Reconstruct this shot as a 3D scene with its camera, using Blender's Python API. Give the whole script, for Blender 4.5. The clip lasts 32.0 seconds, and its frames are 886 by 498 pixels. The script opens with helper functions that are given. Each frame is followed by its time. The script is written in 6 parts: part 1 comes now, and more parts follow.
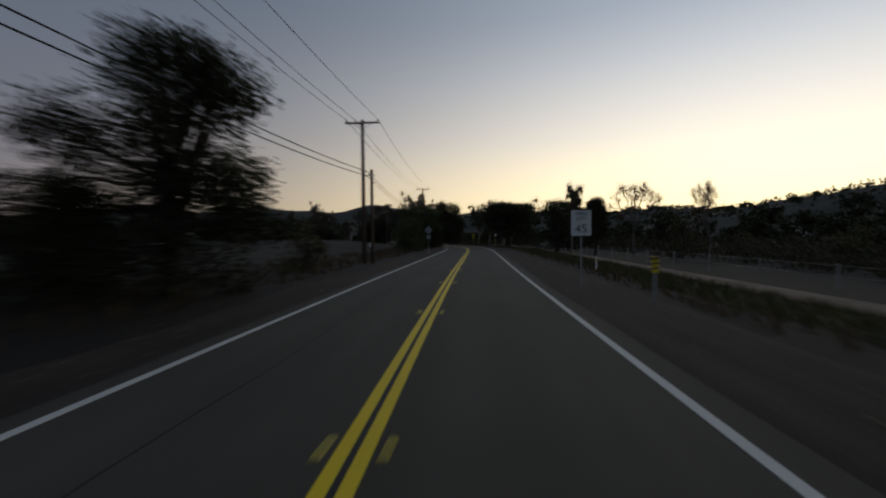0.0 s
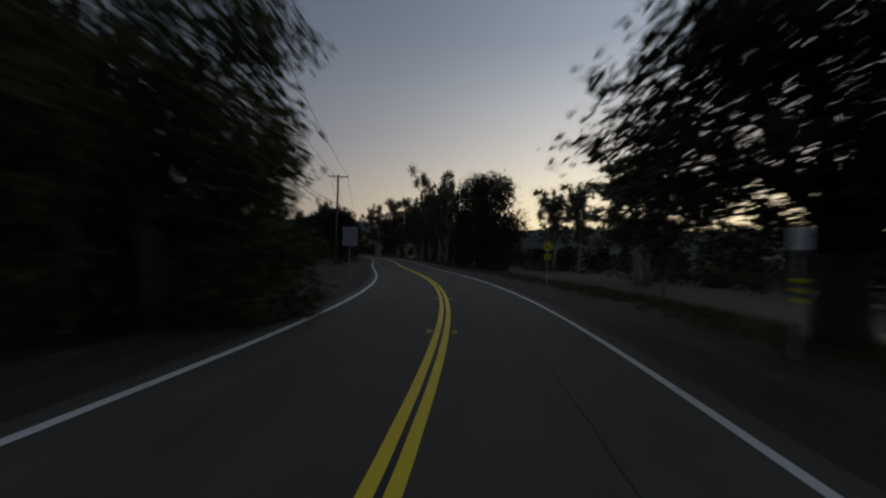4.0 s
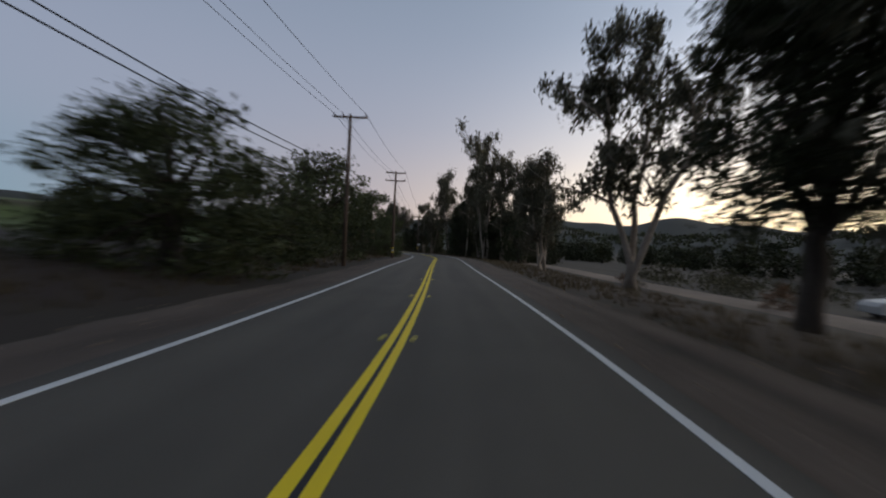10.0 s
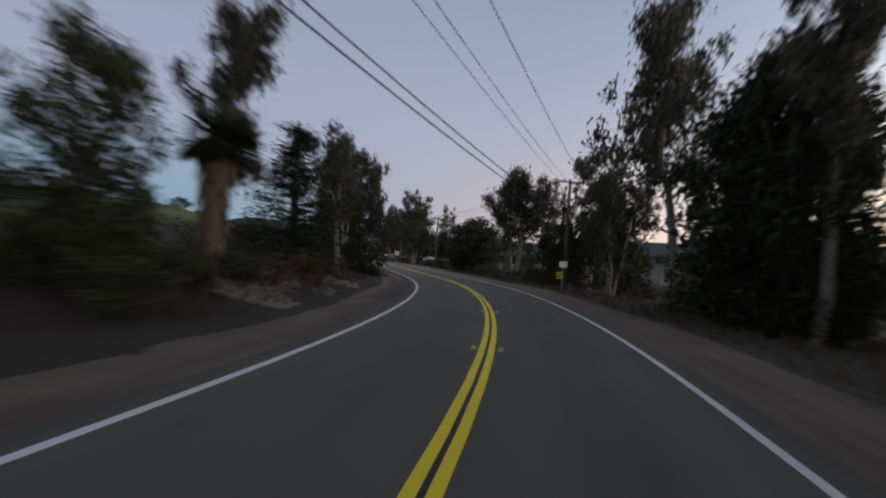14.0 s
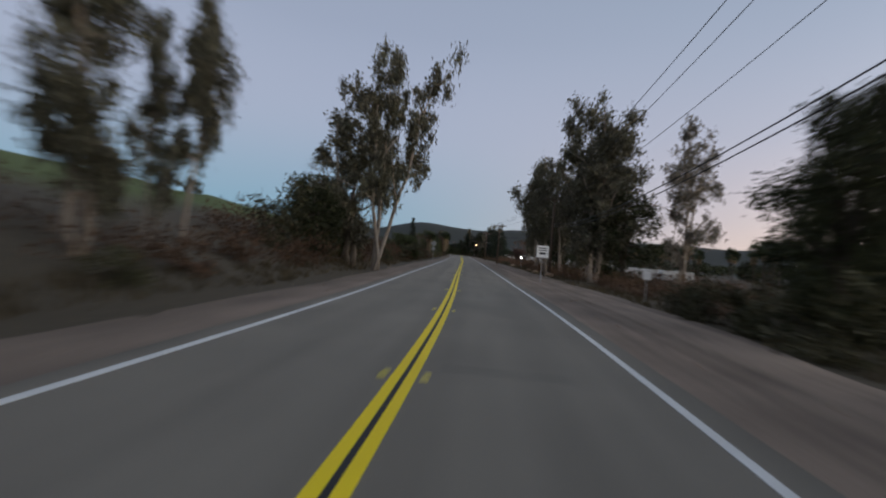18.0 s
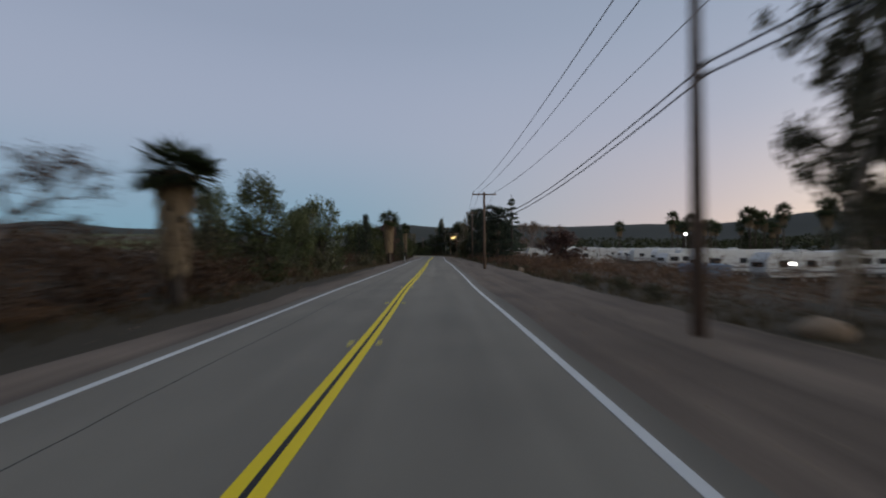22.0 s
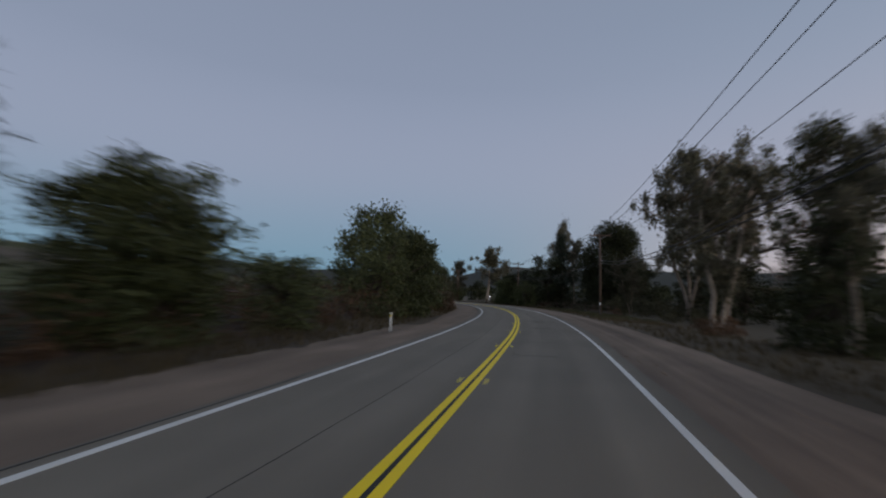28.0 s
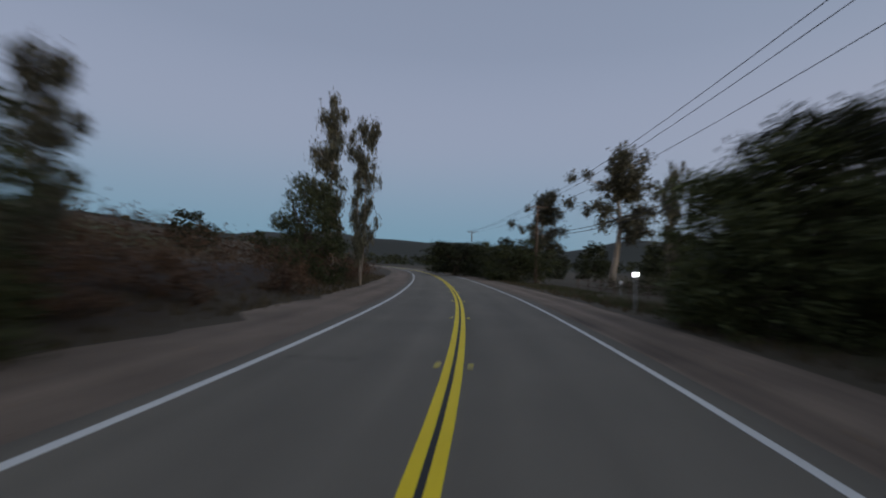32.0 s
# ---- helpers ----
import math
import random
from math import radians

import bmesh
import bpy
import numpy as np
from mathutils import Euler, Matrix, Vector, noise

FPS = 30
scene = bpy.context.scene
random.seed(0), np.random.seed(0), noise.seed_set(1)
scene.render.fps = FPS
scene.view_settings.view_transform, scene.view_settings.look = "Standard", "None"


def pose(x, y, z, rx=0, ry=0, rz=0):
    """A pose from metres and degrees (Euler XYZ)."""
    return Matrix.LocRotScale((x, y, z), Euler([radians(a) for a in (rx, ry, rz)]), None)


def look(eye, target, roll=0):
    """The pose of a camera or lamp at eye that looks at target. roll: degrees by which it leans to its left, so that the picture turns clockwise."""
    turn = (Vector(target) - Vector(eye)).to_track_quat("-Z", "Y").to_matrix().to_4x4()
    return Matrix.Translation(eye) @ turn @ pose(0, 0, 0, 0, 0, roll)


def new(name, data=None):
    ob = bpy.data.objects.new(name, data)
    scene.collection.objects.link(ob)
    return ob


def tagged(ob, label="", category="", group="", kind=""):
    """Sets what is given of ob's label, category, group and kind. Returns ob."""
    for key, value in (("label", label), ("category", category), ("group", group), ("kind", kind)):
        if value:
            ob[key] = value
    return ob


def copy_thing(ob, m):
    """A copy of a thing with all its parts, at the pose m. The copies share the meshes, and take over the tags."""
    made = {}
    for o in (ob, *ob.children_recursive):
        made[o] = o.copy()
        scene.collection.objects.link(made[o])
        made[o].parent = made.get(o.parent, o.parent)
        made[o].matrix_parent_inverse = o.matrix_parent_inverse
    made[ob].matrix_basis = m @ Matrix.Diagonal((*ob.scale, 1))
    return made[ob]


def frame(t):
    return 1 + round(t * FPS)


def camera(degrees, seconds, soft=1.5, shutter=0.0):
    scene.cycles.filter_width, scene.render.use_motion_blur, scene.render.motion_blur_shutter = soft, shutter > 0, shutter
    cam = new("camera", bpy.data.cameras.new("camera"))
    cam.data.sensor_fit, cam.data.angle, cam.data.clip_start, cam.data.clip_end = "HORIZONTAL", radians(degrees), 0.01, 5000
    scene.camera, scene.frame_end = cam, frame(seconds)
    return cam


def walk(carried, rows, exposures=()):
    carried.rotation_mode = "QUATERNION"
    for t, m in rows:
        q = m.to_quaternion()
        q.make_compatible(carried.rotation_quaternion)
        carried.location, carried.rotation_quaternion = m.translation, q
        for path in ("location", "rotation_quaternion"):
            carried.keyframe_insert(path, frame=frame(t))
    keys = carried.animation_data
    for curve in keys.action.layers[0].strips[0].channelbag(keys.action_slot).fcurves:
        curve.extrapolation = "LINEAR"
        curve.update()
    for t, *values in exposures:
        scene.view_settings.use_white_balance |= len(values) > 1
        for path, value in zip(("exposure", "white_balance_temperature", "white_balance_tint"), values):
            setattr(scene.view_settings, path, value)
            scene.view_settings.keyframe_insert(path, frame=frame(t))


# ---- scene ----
cam = camera(88.02, 32.0, soft=2.0, shutter=0.7)
# seconds, place, yaw, pitch and lean in degrees
PATH = [
    (0.0, 1.055, -4.531, 1.861, 3.50, -1.39, -0.60),
    (0.5, 1.328, 5.502, 1.863, 0.90, -0.12, 0.39),
    (1.0, 1.557, 15.547, 1.892, -0.12, 2.09, 1.07),
    (1.5, 1.681, 25.648, 1.857, -0.19, 5.79, 0.28),
    (2.0, 1.749, 35.879, 1.868, 6.43, 8.59, 2.88),
    (2.5, 1.807, 46.240, 1.862, 9.59, 8.65, 1.84),
    (3.0, 1.867, 56.774, 1.862, 12.41, 3.84, 2.29),
    (3.5, 1.663, 67.451, 1.820, 10.68, 3.55, 2.05),
    (4.0, 0.856, 78.267, 1.785, 11.43, 0.47, 1.95),
    (4.5, -0.810, 88.950, 1.805, 14.14, -0.27, 2.46),
    (5.0, -3.104, 99.527, 1.823, 17.09, -0.68, 2.46),
    (5.5, -6.155, 109.945, 1.835, 19.89, -0.64, 2.41),
    (6.0, -9.751, 120.212, 1.852, 21.10, -0.03, 2.70),
    (6.5, -13.408, 130.453, 1.891, 20.71, 1.28, 3.61),
    (7.0, -16.890, 140.797, 1.896, 22.50, 3.42, 5.31),
    (7.5, -20.601, 151.173, 1.887, 26.90, 1.75, 3.96),
    (8.0, -24.537, 161.529, 1.916, 30.40, 2.50, 1.55),
    (8.5, -28.860, 171.788, 1.827, 32.06, 1.85, 1.10),
    (9.0, -33.654, 181.990, 1.762, 36.74, 0.71, 3.85),
    (9.5, -39.143, 191.884, 1.769, 39.19, 0.22, 3.64),
    (10.0, -45.166, 201.401, 1.735, 38.82, -0.28, 2.77),
    (10.5, -51.636, 210.533, 1.798, 40.21, 3.80, 1.74),
    (11.0, -58.174, 219.254, 1.822, 42.78, 6.74, 2.71),
    (11.5, -64.703, 227.570, 1.849, 44.70, 6.51, 1.04),
    (12.0, -71.123, 235.509, 1.892, 46.69, 6.46, 1.02),
    (12.5, -77.470, 243.117, 1.879, 51.57, 3.40, 0.83),
    (13.0, -83.769, 250.441, 1.902, 55.87, -0.12, 4.76),
    (13.5, -90.249, 257.371, 1.875, 60.46, 1.43, 5.50),
    (14.0, -97.073, 263.717, 1.882, 61.37, 1.14, 3.70),
    (14.5, -104.291, 269.501, 1.827, 66.39, -0.69, 4.97),
    (15.0, -111.982, 274.650, 1.760, 71.69, -1.18, 6.11),
    (15.5, -120.284, 278.981, 1.768, 77.11, -1.53, 5.99),
    (16.0, -129.074, 282.487, 1.800, 79.44, -2.43, 6.21),
    (16.5, -138.221, 285.313, 1.803, 79.78, -3.30, 6.68),
    (17.0, -147.554, 287.982, 1.778, 77.87, -3.54, 7.07),
    (17.5, -156.893, 291.091, 1.701, 76.71, -2.55, 6.76),
    (18.0, -166.288, 294.601, 1.728, 81.53, 0.26, 4.87),
    (18.5, -176.004, 297.391, 1.791, 81.64, 1.39, 2.40),
    (19.0, -185.913, 299.723, 1.830, 80.32, -2.55, 4.76),
    (19.5, -196.064, 301.696, 1.823, 78.51, -1.91, 2.38),
    (20.0, -206.408, 303.703, 1.811, 76.78, -0.23, 0.70),
    (20.5, -216.967, 305.883, 1.811, 77.34, -2.12, 0.70),
    (21.0, -227.728, 308.069, 1.821, 77.62, -3.93, -0.17),
    (21.5, -238.648, 310.213, 1.830, 77.61, -1.21, 0.20),
    (22.0, -249.729, 312.361, 1.833, 78.44, 0.35, -0.52),
    (22.5, -261.018, 314.536, 1.846, 78.68, 1.23, -0.82),
    (23.0, -272.453, 316.554, 1.855, 77.77, 1.79, -2.24),
    (23.5, -283.917, 318.661, 1.834, 77.91, 2.77, -1.69),
    (24.0, -295.320, 320.865, 1.811, 78.73, 2.42, -2.52),
    (24.5, -306.638, 323.068, 1.818, 77.54, 2.24, -2.78),
    (25.0, -317.931, 325.275, 1.820, 78.51, 4.75, -2.24),
    (25.5, -329.162, 327.410, 1.875, 77.24, 6.16, -0.47),
    (26.0, -340.346, 329.561, 1.850, 77.58, 6.77, 0.01),
    (26.5, -351.514, 331.784, 1.843, 79.93, 6.80, -0.19),
    (27.0, -362.680, 334.066, 1.850, 83.71, 6.47, -0.43),
    (27.5, -373.889, 336.334, 1.877, 88.80, 6.02, -0.07),
    (28.0, -385.147, 338.490, 1.868, 92.80, 5.67, 1.55),
    (28.5, -396.431, 340.531, 1.819, 94.13, 6.51, 2.48),
    (29.0, -407.690, 342.297, 1.847, 92.43, 4.16, 0.74),
    (29.5, -418.987, 343.703, 1.848, 94.34, 6.59, 1.54),
    (30.0, -430.356, 344.664, 1.846, 95.92, 6.45, 0.87),
    (30.5, -441.726, 345.043, 1.819, 97.91, 5.12, 1.39),
    (31.0, -453.035, 344.915, 1.796, 100.15, 3.70, 1.19),
    (31.5, -464.259, 344.142, 1.796, 103.08, 2.72, 1.39),
    (32.0, -475.333, 342.560, 1.764, 107.28, 1.99, 2.39),
]


def eye_pose(x, y, z, yaw, pitch, lean):
    ahead = Vector((-math.sin(radians(yaw)) * math.cos(radians(pitch)), math.cos(radians(yaw)) * math.cos(radians(pitch)), math.sin(radians(pitch))))
    return look((x, y, z), Vector((x, y, z)) + ahead, lean)


EXPOSURES = ((0.0, -1.05, 6720, 12), (4.0, -1.08, 6720, 12), (4.5, -0.75, 6720, 12), (7.0, -0.14, 6700, 13), (10.0, 0.2, 6850, 14), (12.0, 0.17, 6900, 14), (14.0, 0.46, 7000, 16), (15.5, 0.5, 7020, 16), (18.0, 0.55, 6980, 15), (19.0, 0.58, 7100, 16), (20.0, 0.58, 6980, 15), (23.0, 0.34, 6960, 14), (25.0, 0.37, 6900, 14), (28.0, 0.2, 6820, 15), (32.0, 0.21, 6800, 15))
walk(cam, [(t, eye_pose(*row)) for t, *row in PATH], EXPOSURES)

# the road's centre line: its heading every STEP metres
START, STEP = -30.0, 10.0
HEADINGS = [
    0.96, 0.64, 0.32, -0.00, -0.33, -0.63, -0.93, -0.77, -0.84, -0.35, 1.29, 5.70, 9.90, 14.90, 19.36, 21.70,
    20.93, 19.14, 20.15, 20.24, 21.59, 23.37, 27.52, 31.43, 35.16, 38.33, 39.19, 39.55, 38.82, 39.04, 38.79, 41.67,
    46.66, 52.39, 58.63, 64.79, 71.01, 74.66, 73.75, 72.19, 75.86, 77.70, 78.83, 78.84, 78.54, 78.91, 78.67, 78.72,
    78.66, 79.29, 80.02, 78.58, 79.00, 79.39, 78.92, 79.50, 80.21, 79.49, 79.00, 78.55, 78.28, 78.81, 79.16, 79.46,
    80.40, 82.65, 84.27, 86.69, 88.98, 91.28, 95.15, 99.87, 103.73, 105.60, 108.01, 108.91, 109.81, 110.71, 111.61, 112.51,
    113.41, 114.31, 115.21, 116.11, 117.01, 117.91, 118.81, 119.71, 120.61, 121.51, 122.41, 123.31, 124.21, 125.11, 126.01, 126.91,
    127.81, 128.71, 129.61,
]
LANE_L, LANE_R = 3.43, 3.46
HUB = (-200.0, 220.0)
# banks beside the road: by metres along it, the ground's height 14, 35 and 90 m out
BANK_T = (-30, 0, 90, 130, 165, 210, 253, 275, 291, 328, 367, 400, 430, 470, 522, 590, 636, 681, 760, 1000)
BANK_L = ((0.2, 0.2, 0.2, 0.5, 1.0, 1.1, 0.4, 0.4, 1.0, 1.9, 2.1, 1.9, 1.5, 0.9, 0.2, -0.2, 2.0, 1.7, 0.3, 0.3),
          (0.5, 0.5, 0.6, 1.2, 2.0, 2.0, 1.0, 1.4, 2.4, 5.4, 7.2, 6.8, 6.6, 5.3, 1.2, 0.0, 2.6, 2.2, 0.8, 0.8),
          (0.8, 0.8, 1.0, 2.0, 3.0, 3.2, 2.4, 2.8, 3.6, 6.4, 8.4, 8.6, 8.8, 8.0, 4.0, 1.0, 8.0, 9.5, 12.0, 12.0))
BANK_R = ((-0.6, -0.6, -0.5, -0.5, -0.5, -0.5, -0.5, -0.4, -0.4, -0.4, -0.3, -0.3, -0.3, -0.3, -0.3, -0.3, -0.3, -0.3, -0.3, -0.3),
          (-1.0, -1.0, -0.8, -0.8, -0.9, -1.0, -1.0, -1.0, -0.8, -0.6, -0.7, -1.0, -1.3, -1.5, -1.1, -0.4, -0.4, -0.4, -0.4, -0.4),
          (-1.0, -1.0, -1.0, -1.2, -1.5, -1.5, -1.5, -1.2, -1.0, -0.8, -0.9, -1.2, -1.5, -1.7, -1.5, -0.8, -0.5, -0.5, -0.5, -0.5))
# green meadows: along from, to, across from, to, how green
MEADOWS = ((256, 325, -90, -15, 1.0), (325, 472, -80, -18, 1.0), (600, 640, -140, -25, 0.6), (660, 800, -140, -40, 0.5))
SHOULDER_S = (-30, 60, 130, 210, 290, 360, 385, 520, 580, 640, 1000)
SHOULDER_W = (3.0, 3.0, 2.4, 3.0, 2.8, 3.0, 5.5, 5.3, 4.0, 3.5, 3.0)

# dirt tracks and driveways: along from, to, across from, to
TRACKS = ((-20, 96, 12.5, 16.0), (205, 292, 15.0, 21.0), (495, 511, -34.0, -6.2), (305, 321, -14.5, -6.0))
# darker brown ground beside the road: along from, to, across from, to
DARK_GROUND = ((-20, 120, 8.0, 12.5), (130, 300, 6.4, 14.5), (300, 365, 7.0, 20.0), (120, 256, -45.0, -6.5), (120, 232, 14.5, 60.0), (262, 372, -24.0, -6.4), (586, 760, -30.0, -7.4))
# soil colour by metres along; darkened early to paint in dim, backlit ground
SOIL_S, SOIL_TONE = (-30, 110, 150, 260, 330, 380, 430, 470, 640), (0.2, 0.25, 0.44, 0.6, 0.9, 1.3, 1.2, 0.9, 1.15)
# ---- light ----
# Dusk: the sun is just under the horizon on this heading; the sky glows there, and the far side shows the blue shadow with the pink belt over it.
SUN_YAW = -36.0
world = bpy.data.worlds.new("dusk_sky")
scene.world = world
world.use_nodes = True
wn = world.node_tree
wn.nodes.clear()


def wnode(kind, **values):
    n = wn.nodes.new(kind)
    for key, value in values.items():
        n.inputs[int(key[1:])].default_value = value
    return n


def wmath(op, a, b=0.0, clamp=False):
    n = wn.nodes.new("ShaderNodeMath")
    n.operation, n.use_clamp = op, clamp
    for i, value in enumerate((a, b)):
        if isinstance(value, (int, float)):
            n.inputs[i].default_value = value
        else:
            wn.links.new(value, n.inputs[i])
    return n.outputs[0]


def wramp(value, stops):
    n = wn.nodes.new("ShaderNodeValToRGB")
    n.color_ramp.interpolation = "B_SPLINE"
    while len(n.color_ramp.elements) < len(stops):
        n.color_ramp.elements.new(0.5)
    for e, (at, colour) in zip(n.color_ramp.elements, stops):
        e.position, e.color = at, (*colour, 1)
    wn.links.new(value, n.inputs["Fac"])
    return n.outputs["Color"]


def wmix(factor, a, b):
    n = wn.nodes.new("ShaderNodeMix")
    n.data_type = "RGBA"
    wn.links.new(factor, n.inputs["Factor"])
    wn.links.new(a, n.inputs["A"])
    wn.links.new(b, n.inputs["B"])
    return n.outputs["Result"]


coords = wn.nodes.new("ShaderNodeTexCoord")
parts = wn.nodes.new("ShaderNodeSeparateXYZ")
wn.links.new(coords.outputs["Generated"], parts.inputs[0])
lift = wmath("MAXIMUM", parts.outputs["Z"], 0.0)
flat = wmath("SQRT", wmath("MAXIMUM", wmath("SUBTRACT", 1.0, wmath("MULTIPLY", lift, lift)), 0.0001))
toward = wmath("DIVIDE", wmath("ADD", wmath("MULTIPLY", parts.outputs["X"], -math.sin(radians(SUN_YAW))), wmath("MULTIPLY", parts.outputs["Y"], math.cos(radians(SUN_YAW)))), flat)
away_sky = wramp(lift, ((0.0, (0.14, 0.27, 0.36)), (0.1, (0.155, 0.275, 0.375)), (0.24, (0.255, 0.305, 0.41)), (0.42, (0.215, 0.277, 0.385)), (1.0, (0.13, 0.165, 0.23))))
side_sky = wramp(lift, ((0.0, (0.48, 0.395, 0.37)), (0.1, (0.39, 0.365, 0.4)), (0.25, (0.29, 0.333, 0.43)), (0.5, (0.195, 0.268, 0.37)), (1.0, (0.13, 0.165, 0.23))))
glow_sky = wramp(lift, ((0.0, (1.0, 0.68, 0.29)), (0.06, (1.0, 0.84, 0.48)), (0.2, (0.63, 0.61, 0.56)), (0.42, (0.2, 0.26, 0.34)), (1.0, (0.05, 0.065, 0.1))))
bright = wn.nodes.new("ShaderNodeVectorMath")
bright.operation = "SCALE"
bright.inputs["Scale"].default_value = 3.85
wn.links.new(glow_sky, bright.inputs[0])
near_side = wn.nodes.new("ShaderNodeMapRange")
near_side.interpolation_type = "SMOOTHSTEP"
near_side.inputs["From Min"].default_value, near_side.inputs["From Max"].default_value = -0.75, 0.25
wn.links.new(toward, near_side.inputs["Value"])
near_sun = wmath("POWER", wmath("DIVIDE", wmath("MAXIMUM", wmath("ADD", toward, 0.2), 0.0), 1.25), wmath("ADD", wmath("MULTIPLY", lift, 2.6), 2.8), True)
colour = wmix(near_sun, wmix(near_side.outputs["Result"], away_sky, side_sky), bright.outputs["Vector"])
bg = wn.nodes.new("ShaderNodeBackground")
bg.inputs["Strength"].default_value = 1.0
wo = wn.nodes.new("ShaderNodeOutputWorld")
wn.links.new(colour, bg.inputs["Color"])
wn.links.new(bg.outputs["Background"], wo.inputs["Surface"])
sun_data = bpy.data.lights.new("sun", "SUN")
sun_data.energy, sun_data.angle, sun_data.color = 0.05, radians(25), (1.0, 0.72, 0.45)
sun = new("sun", sun_data)
sun.matrix_world = look((-math.sin(radians(SUN_YAW)) * 100, math.cos(radians(SUN_YAW)) * 100, 6), (0, 0, 0))


# ---- materials ----
def material(name, base, second=None, rough=0.9, scale=3.0, fine=40.0, bump=0.3, metal=0.0, vary=0.0, spec=0.3):
    """A rough two-tone surface: broad blotches, fine grain, relief, and a shade of its own for each object."""
    m = bpy.data.materials.new(name)
    m.use_nodes = True
    t = m.node_tree
    p = t.nodes["Principled BSDF"]
    p.inputs["Roughness"].default_value, p.inputs["Metallic"].default_value = rough, metal
    p.inputs["Specular IOR Level"].default_value = spec
    geo = t.nodes.new("ShaderNodeNewGeometry")
    broad = t.nodes.new("ShaderNodeTexNoise")
    broad.inputs["Scale"].default_value, broad.inputs["Detail"].default_value = scale, 4
    grain = t.nodes.new("ShaderNodeTexNoise")
    grain.inputs["Scale"].default_value, grain.inputs["Detail"].default_value = fine, 3
    t.links.new(geo.outputs["Position"], broad.inputs["Vector"])
    t.links.new(geo.outputs["Position"], grain.inputs["Vector"])
    second = second or tuple(c * 0.6 for c in base)
    ramp = t.nodes.new("ShaderNodeMix")
    ramp.data_type = "RGBA"
    ramp.inputs["A"].default_value, ramp.inputs["B"].default_value = (*base, 1), (*second, 1)
    add = t.nodes.new("ShaderNodeMath")
    add.operation = "MULTIPLY_ADD"
    add.inputs[1].default_value = 2.2
    add.inputs[2].default_value = -0.6
    both = t.nodes.new("ShaderNodeMath")
    both.operation = "MULTIPLY_ADD"
    both.inputs[1].default_value = 0.45
    t.links.new(grain.outputs["Fac"], both.inputs[0])
    half = t.nodes.new("ShaderNodeMath")
    half.operation = "MULTIPLY"
    half.inputs[1].default_value = 0.55
    t.links.new(broad.outputs["Fac"], half.inputs[0])
    t.links.new(half.outputs[0], both.inputs[2])
    t.links.new(both.outputs[0], add.inputs[0])
    add.use_clamp = True
    t.links.new(add.outputs[0], ramp.inputs["Factor"])
    out = ramp.outputs["Result"]
    if vary:
        info = t.nodes.new("ShaderNodeObjectInfo")
        hsv = t.nodes.new("ShaderNodeHueSaturation")
        rng = t.nodes.new("ShaderNodeMapRange")
        rng.inputs["To Min"].default_value, rng.inputs["To Max"].default_value = 1 - vary, 1 + vary
        t.links.new(info.outputs["Random"], rng.inputs["Value"])
        t.links.new(rng.outputs["Result"], hsv.inputs["Value"])
        t.links.new(out, hsv.inputs["Color"])
        out = hsv.outputs["Color"]
    t.links.new(out, p.inputs["Base Color"])
    if bump:
        b = t.nodes.new("ShaderNodeBump")
        b.inputs["Strength"].default_value, b.inputs["Distance"].default_value = bump, 0.02
        t.links.new(grain.outputs["Fac"], b.inputs["Height"])
        t.links.new(b.outputs["Normal"], p.inputs["Normal"])
    return m


def leafy(name, base, second, vary=0.25, passing=0.25):
    """Leaves: each leaf its own shade, a little light passes through."""
    m = material(name, base, second, 0.7, 0.35, 1.5, 0.0, 0.0, vary, 0.25)
    t = m.node_tree
    p = t.nodes["Principled BSDF"]
    out = t.nodes["Material Output"]
    tr = t.nodes.new("ShaderNodeBsdfTranslucent")
    mix = t.nodes.new("ShaderNodeMixShader")
    mix.inputs["Fac"].default_value = passing
    isl = t.nodes.new("ShaderNodeNewGeometry")
    rng = t.nodes.new("ShaderNodeMapRange")
    rng.inputs["To Min"].default_value, rng.inputs["To Max"].default_value = 0.6, 1.4
    hsv = t.nodes.new("ShaderNodeHueSaturation")
    src = p.inputs["Base Color"].links[0].from_socket
    t.links.new(isl.outputs["Random Per Island"], rng.inputs["Value"])
    t.links.new(rng.outputs["Result"], hsv.inputs["Value"])
    t.links.new(src, hsv.inputs["Color"])
    t.links.new(hsv.outputs["Color"], p.inputs["Base Color"])
    t.links.new(hsv.outputs["Color"], tr.inputs["Color"])
    t.links.new(p.outputs["BSDF"], mix.inputs[1])
    t.links.new(tr.outputs["BSDF"], mix.inputs[2])
    t.links.new(mix.outputs["Shader"], out.inputs["Surface"])
    return m


def glow(name, colour, strength):
    m = bpy.data.materials.new(name)
    m.use_nodes = True
    p = m.node_tree.nodes["Principled BSDF"]
    p.inputs["Base Color"].default_value = (*colour, 1)
    p.inputs["Emission Color"].default_value = (*colour, 1)
    p.inputs["Emission Strength"].default_value = strength
    return m


ASPHALT = material("asphalt", (0.186, 0.163, 0.128), (0.13, 0.114, 0.09), 0.85, 0.35, 60, 0.45)
GRAVEL = material("gravel_dirt", (0.2, 0.15, 0.112), (0.118, 0.088, 0.066), 0.95, 0.5, 18, 0.8)
_t = ASPHALT.node_tree
_p = _t.nodes["Principled BSDF"]
_old = _p.inputs["Base Color"].links[0].from_socket
_dirt_tone = GRAVEL.node_tree.nodes.new("ShaderNodeAttribute")
_dirt_tone.attribute_name = "surface_tone"
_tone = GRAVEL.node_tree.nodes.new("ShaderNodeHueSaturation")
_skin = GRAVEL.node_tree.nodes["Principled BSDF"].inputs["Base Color"]
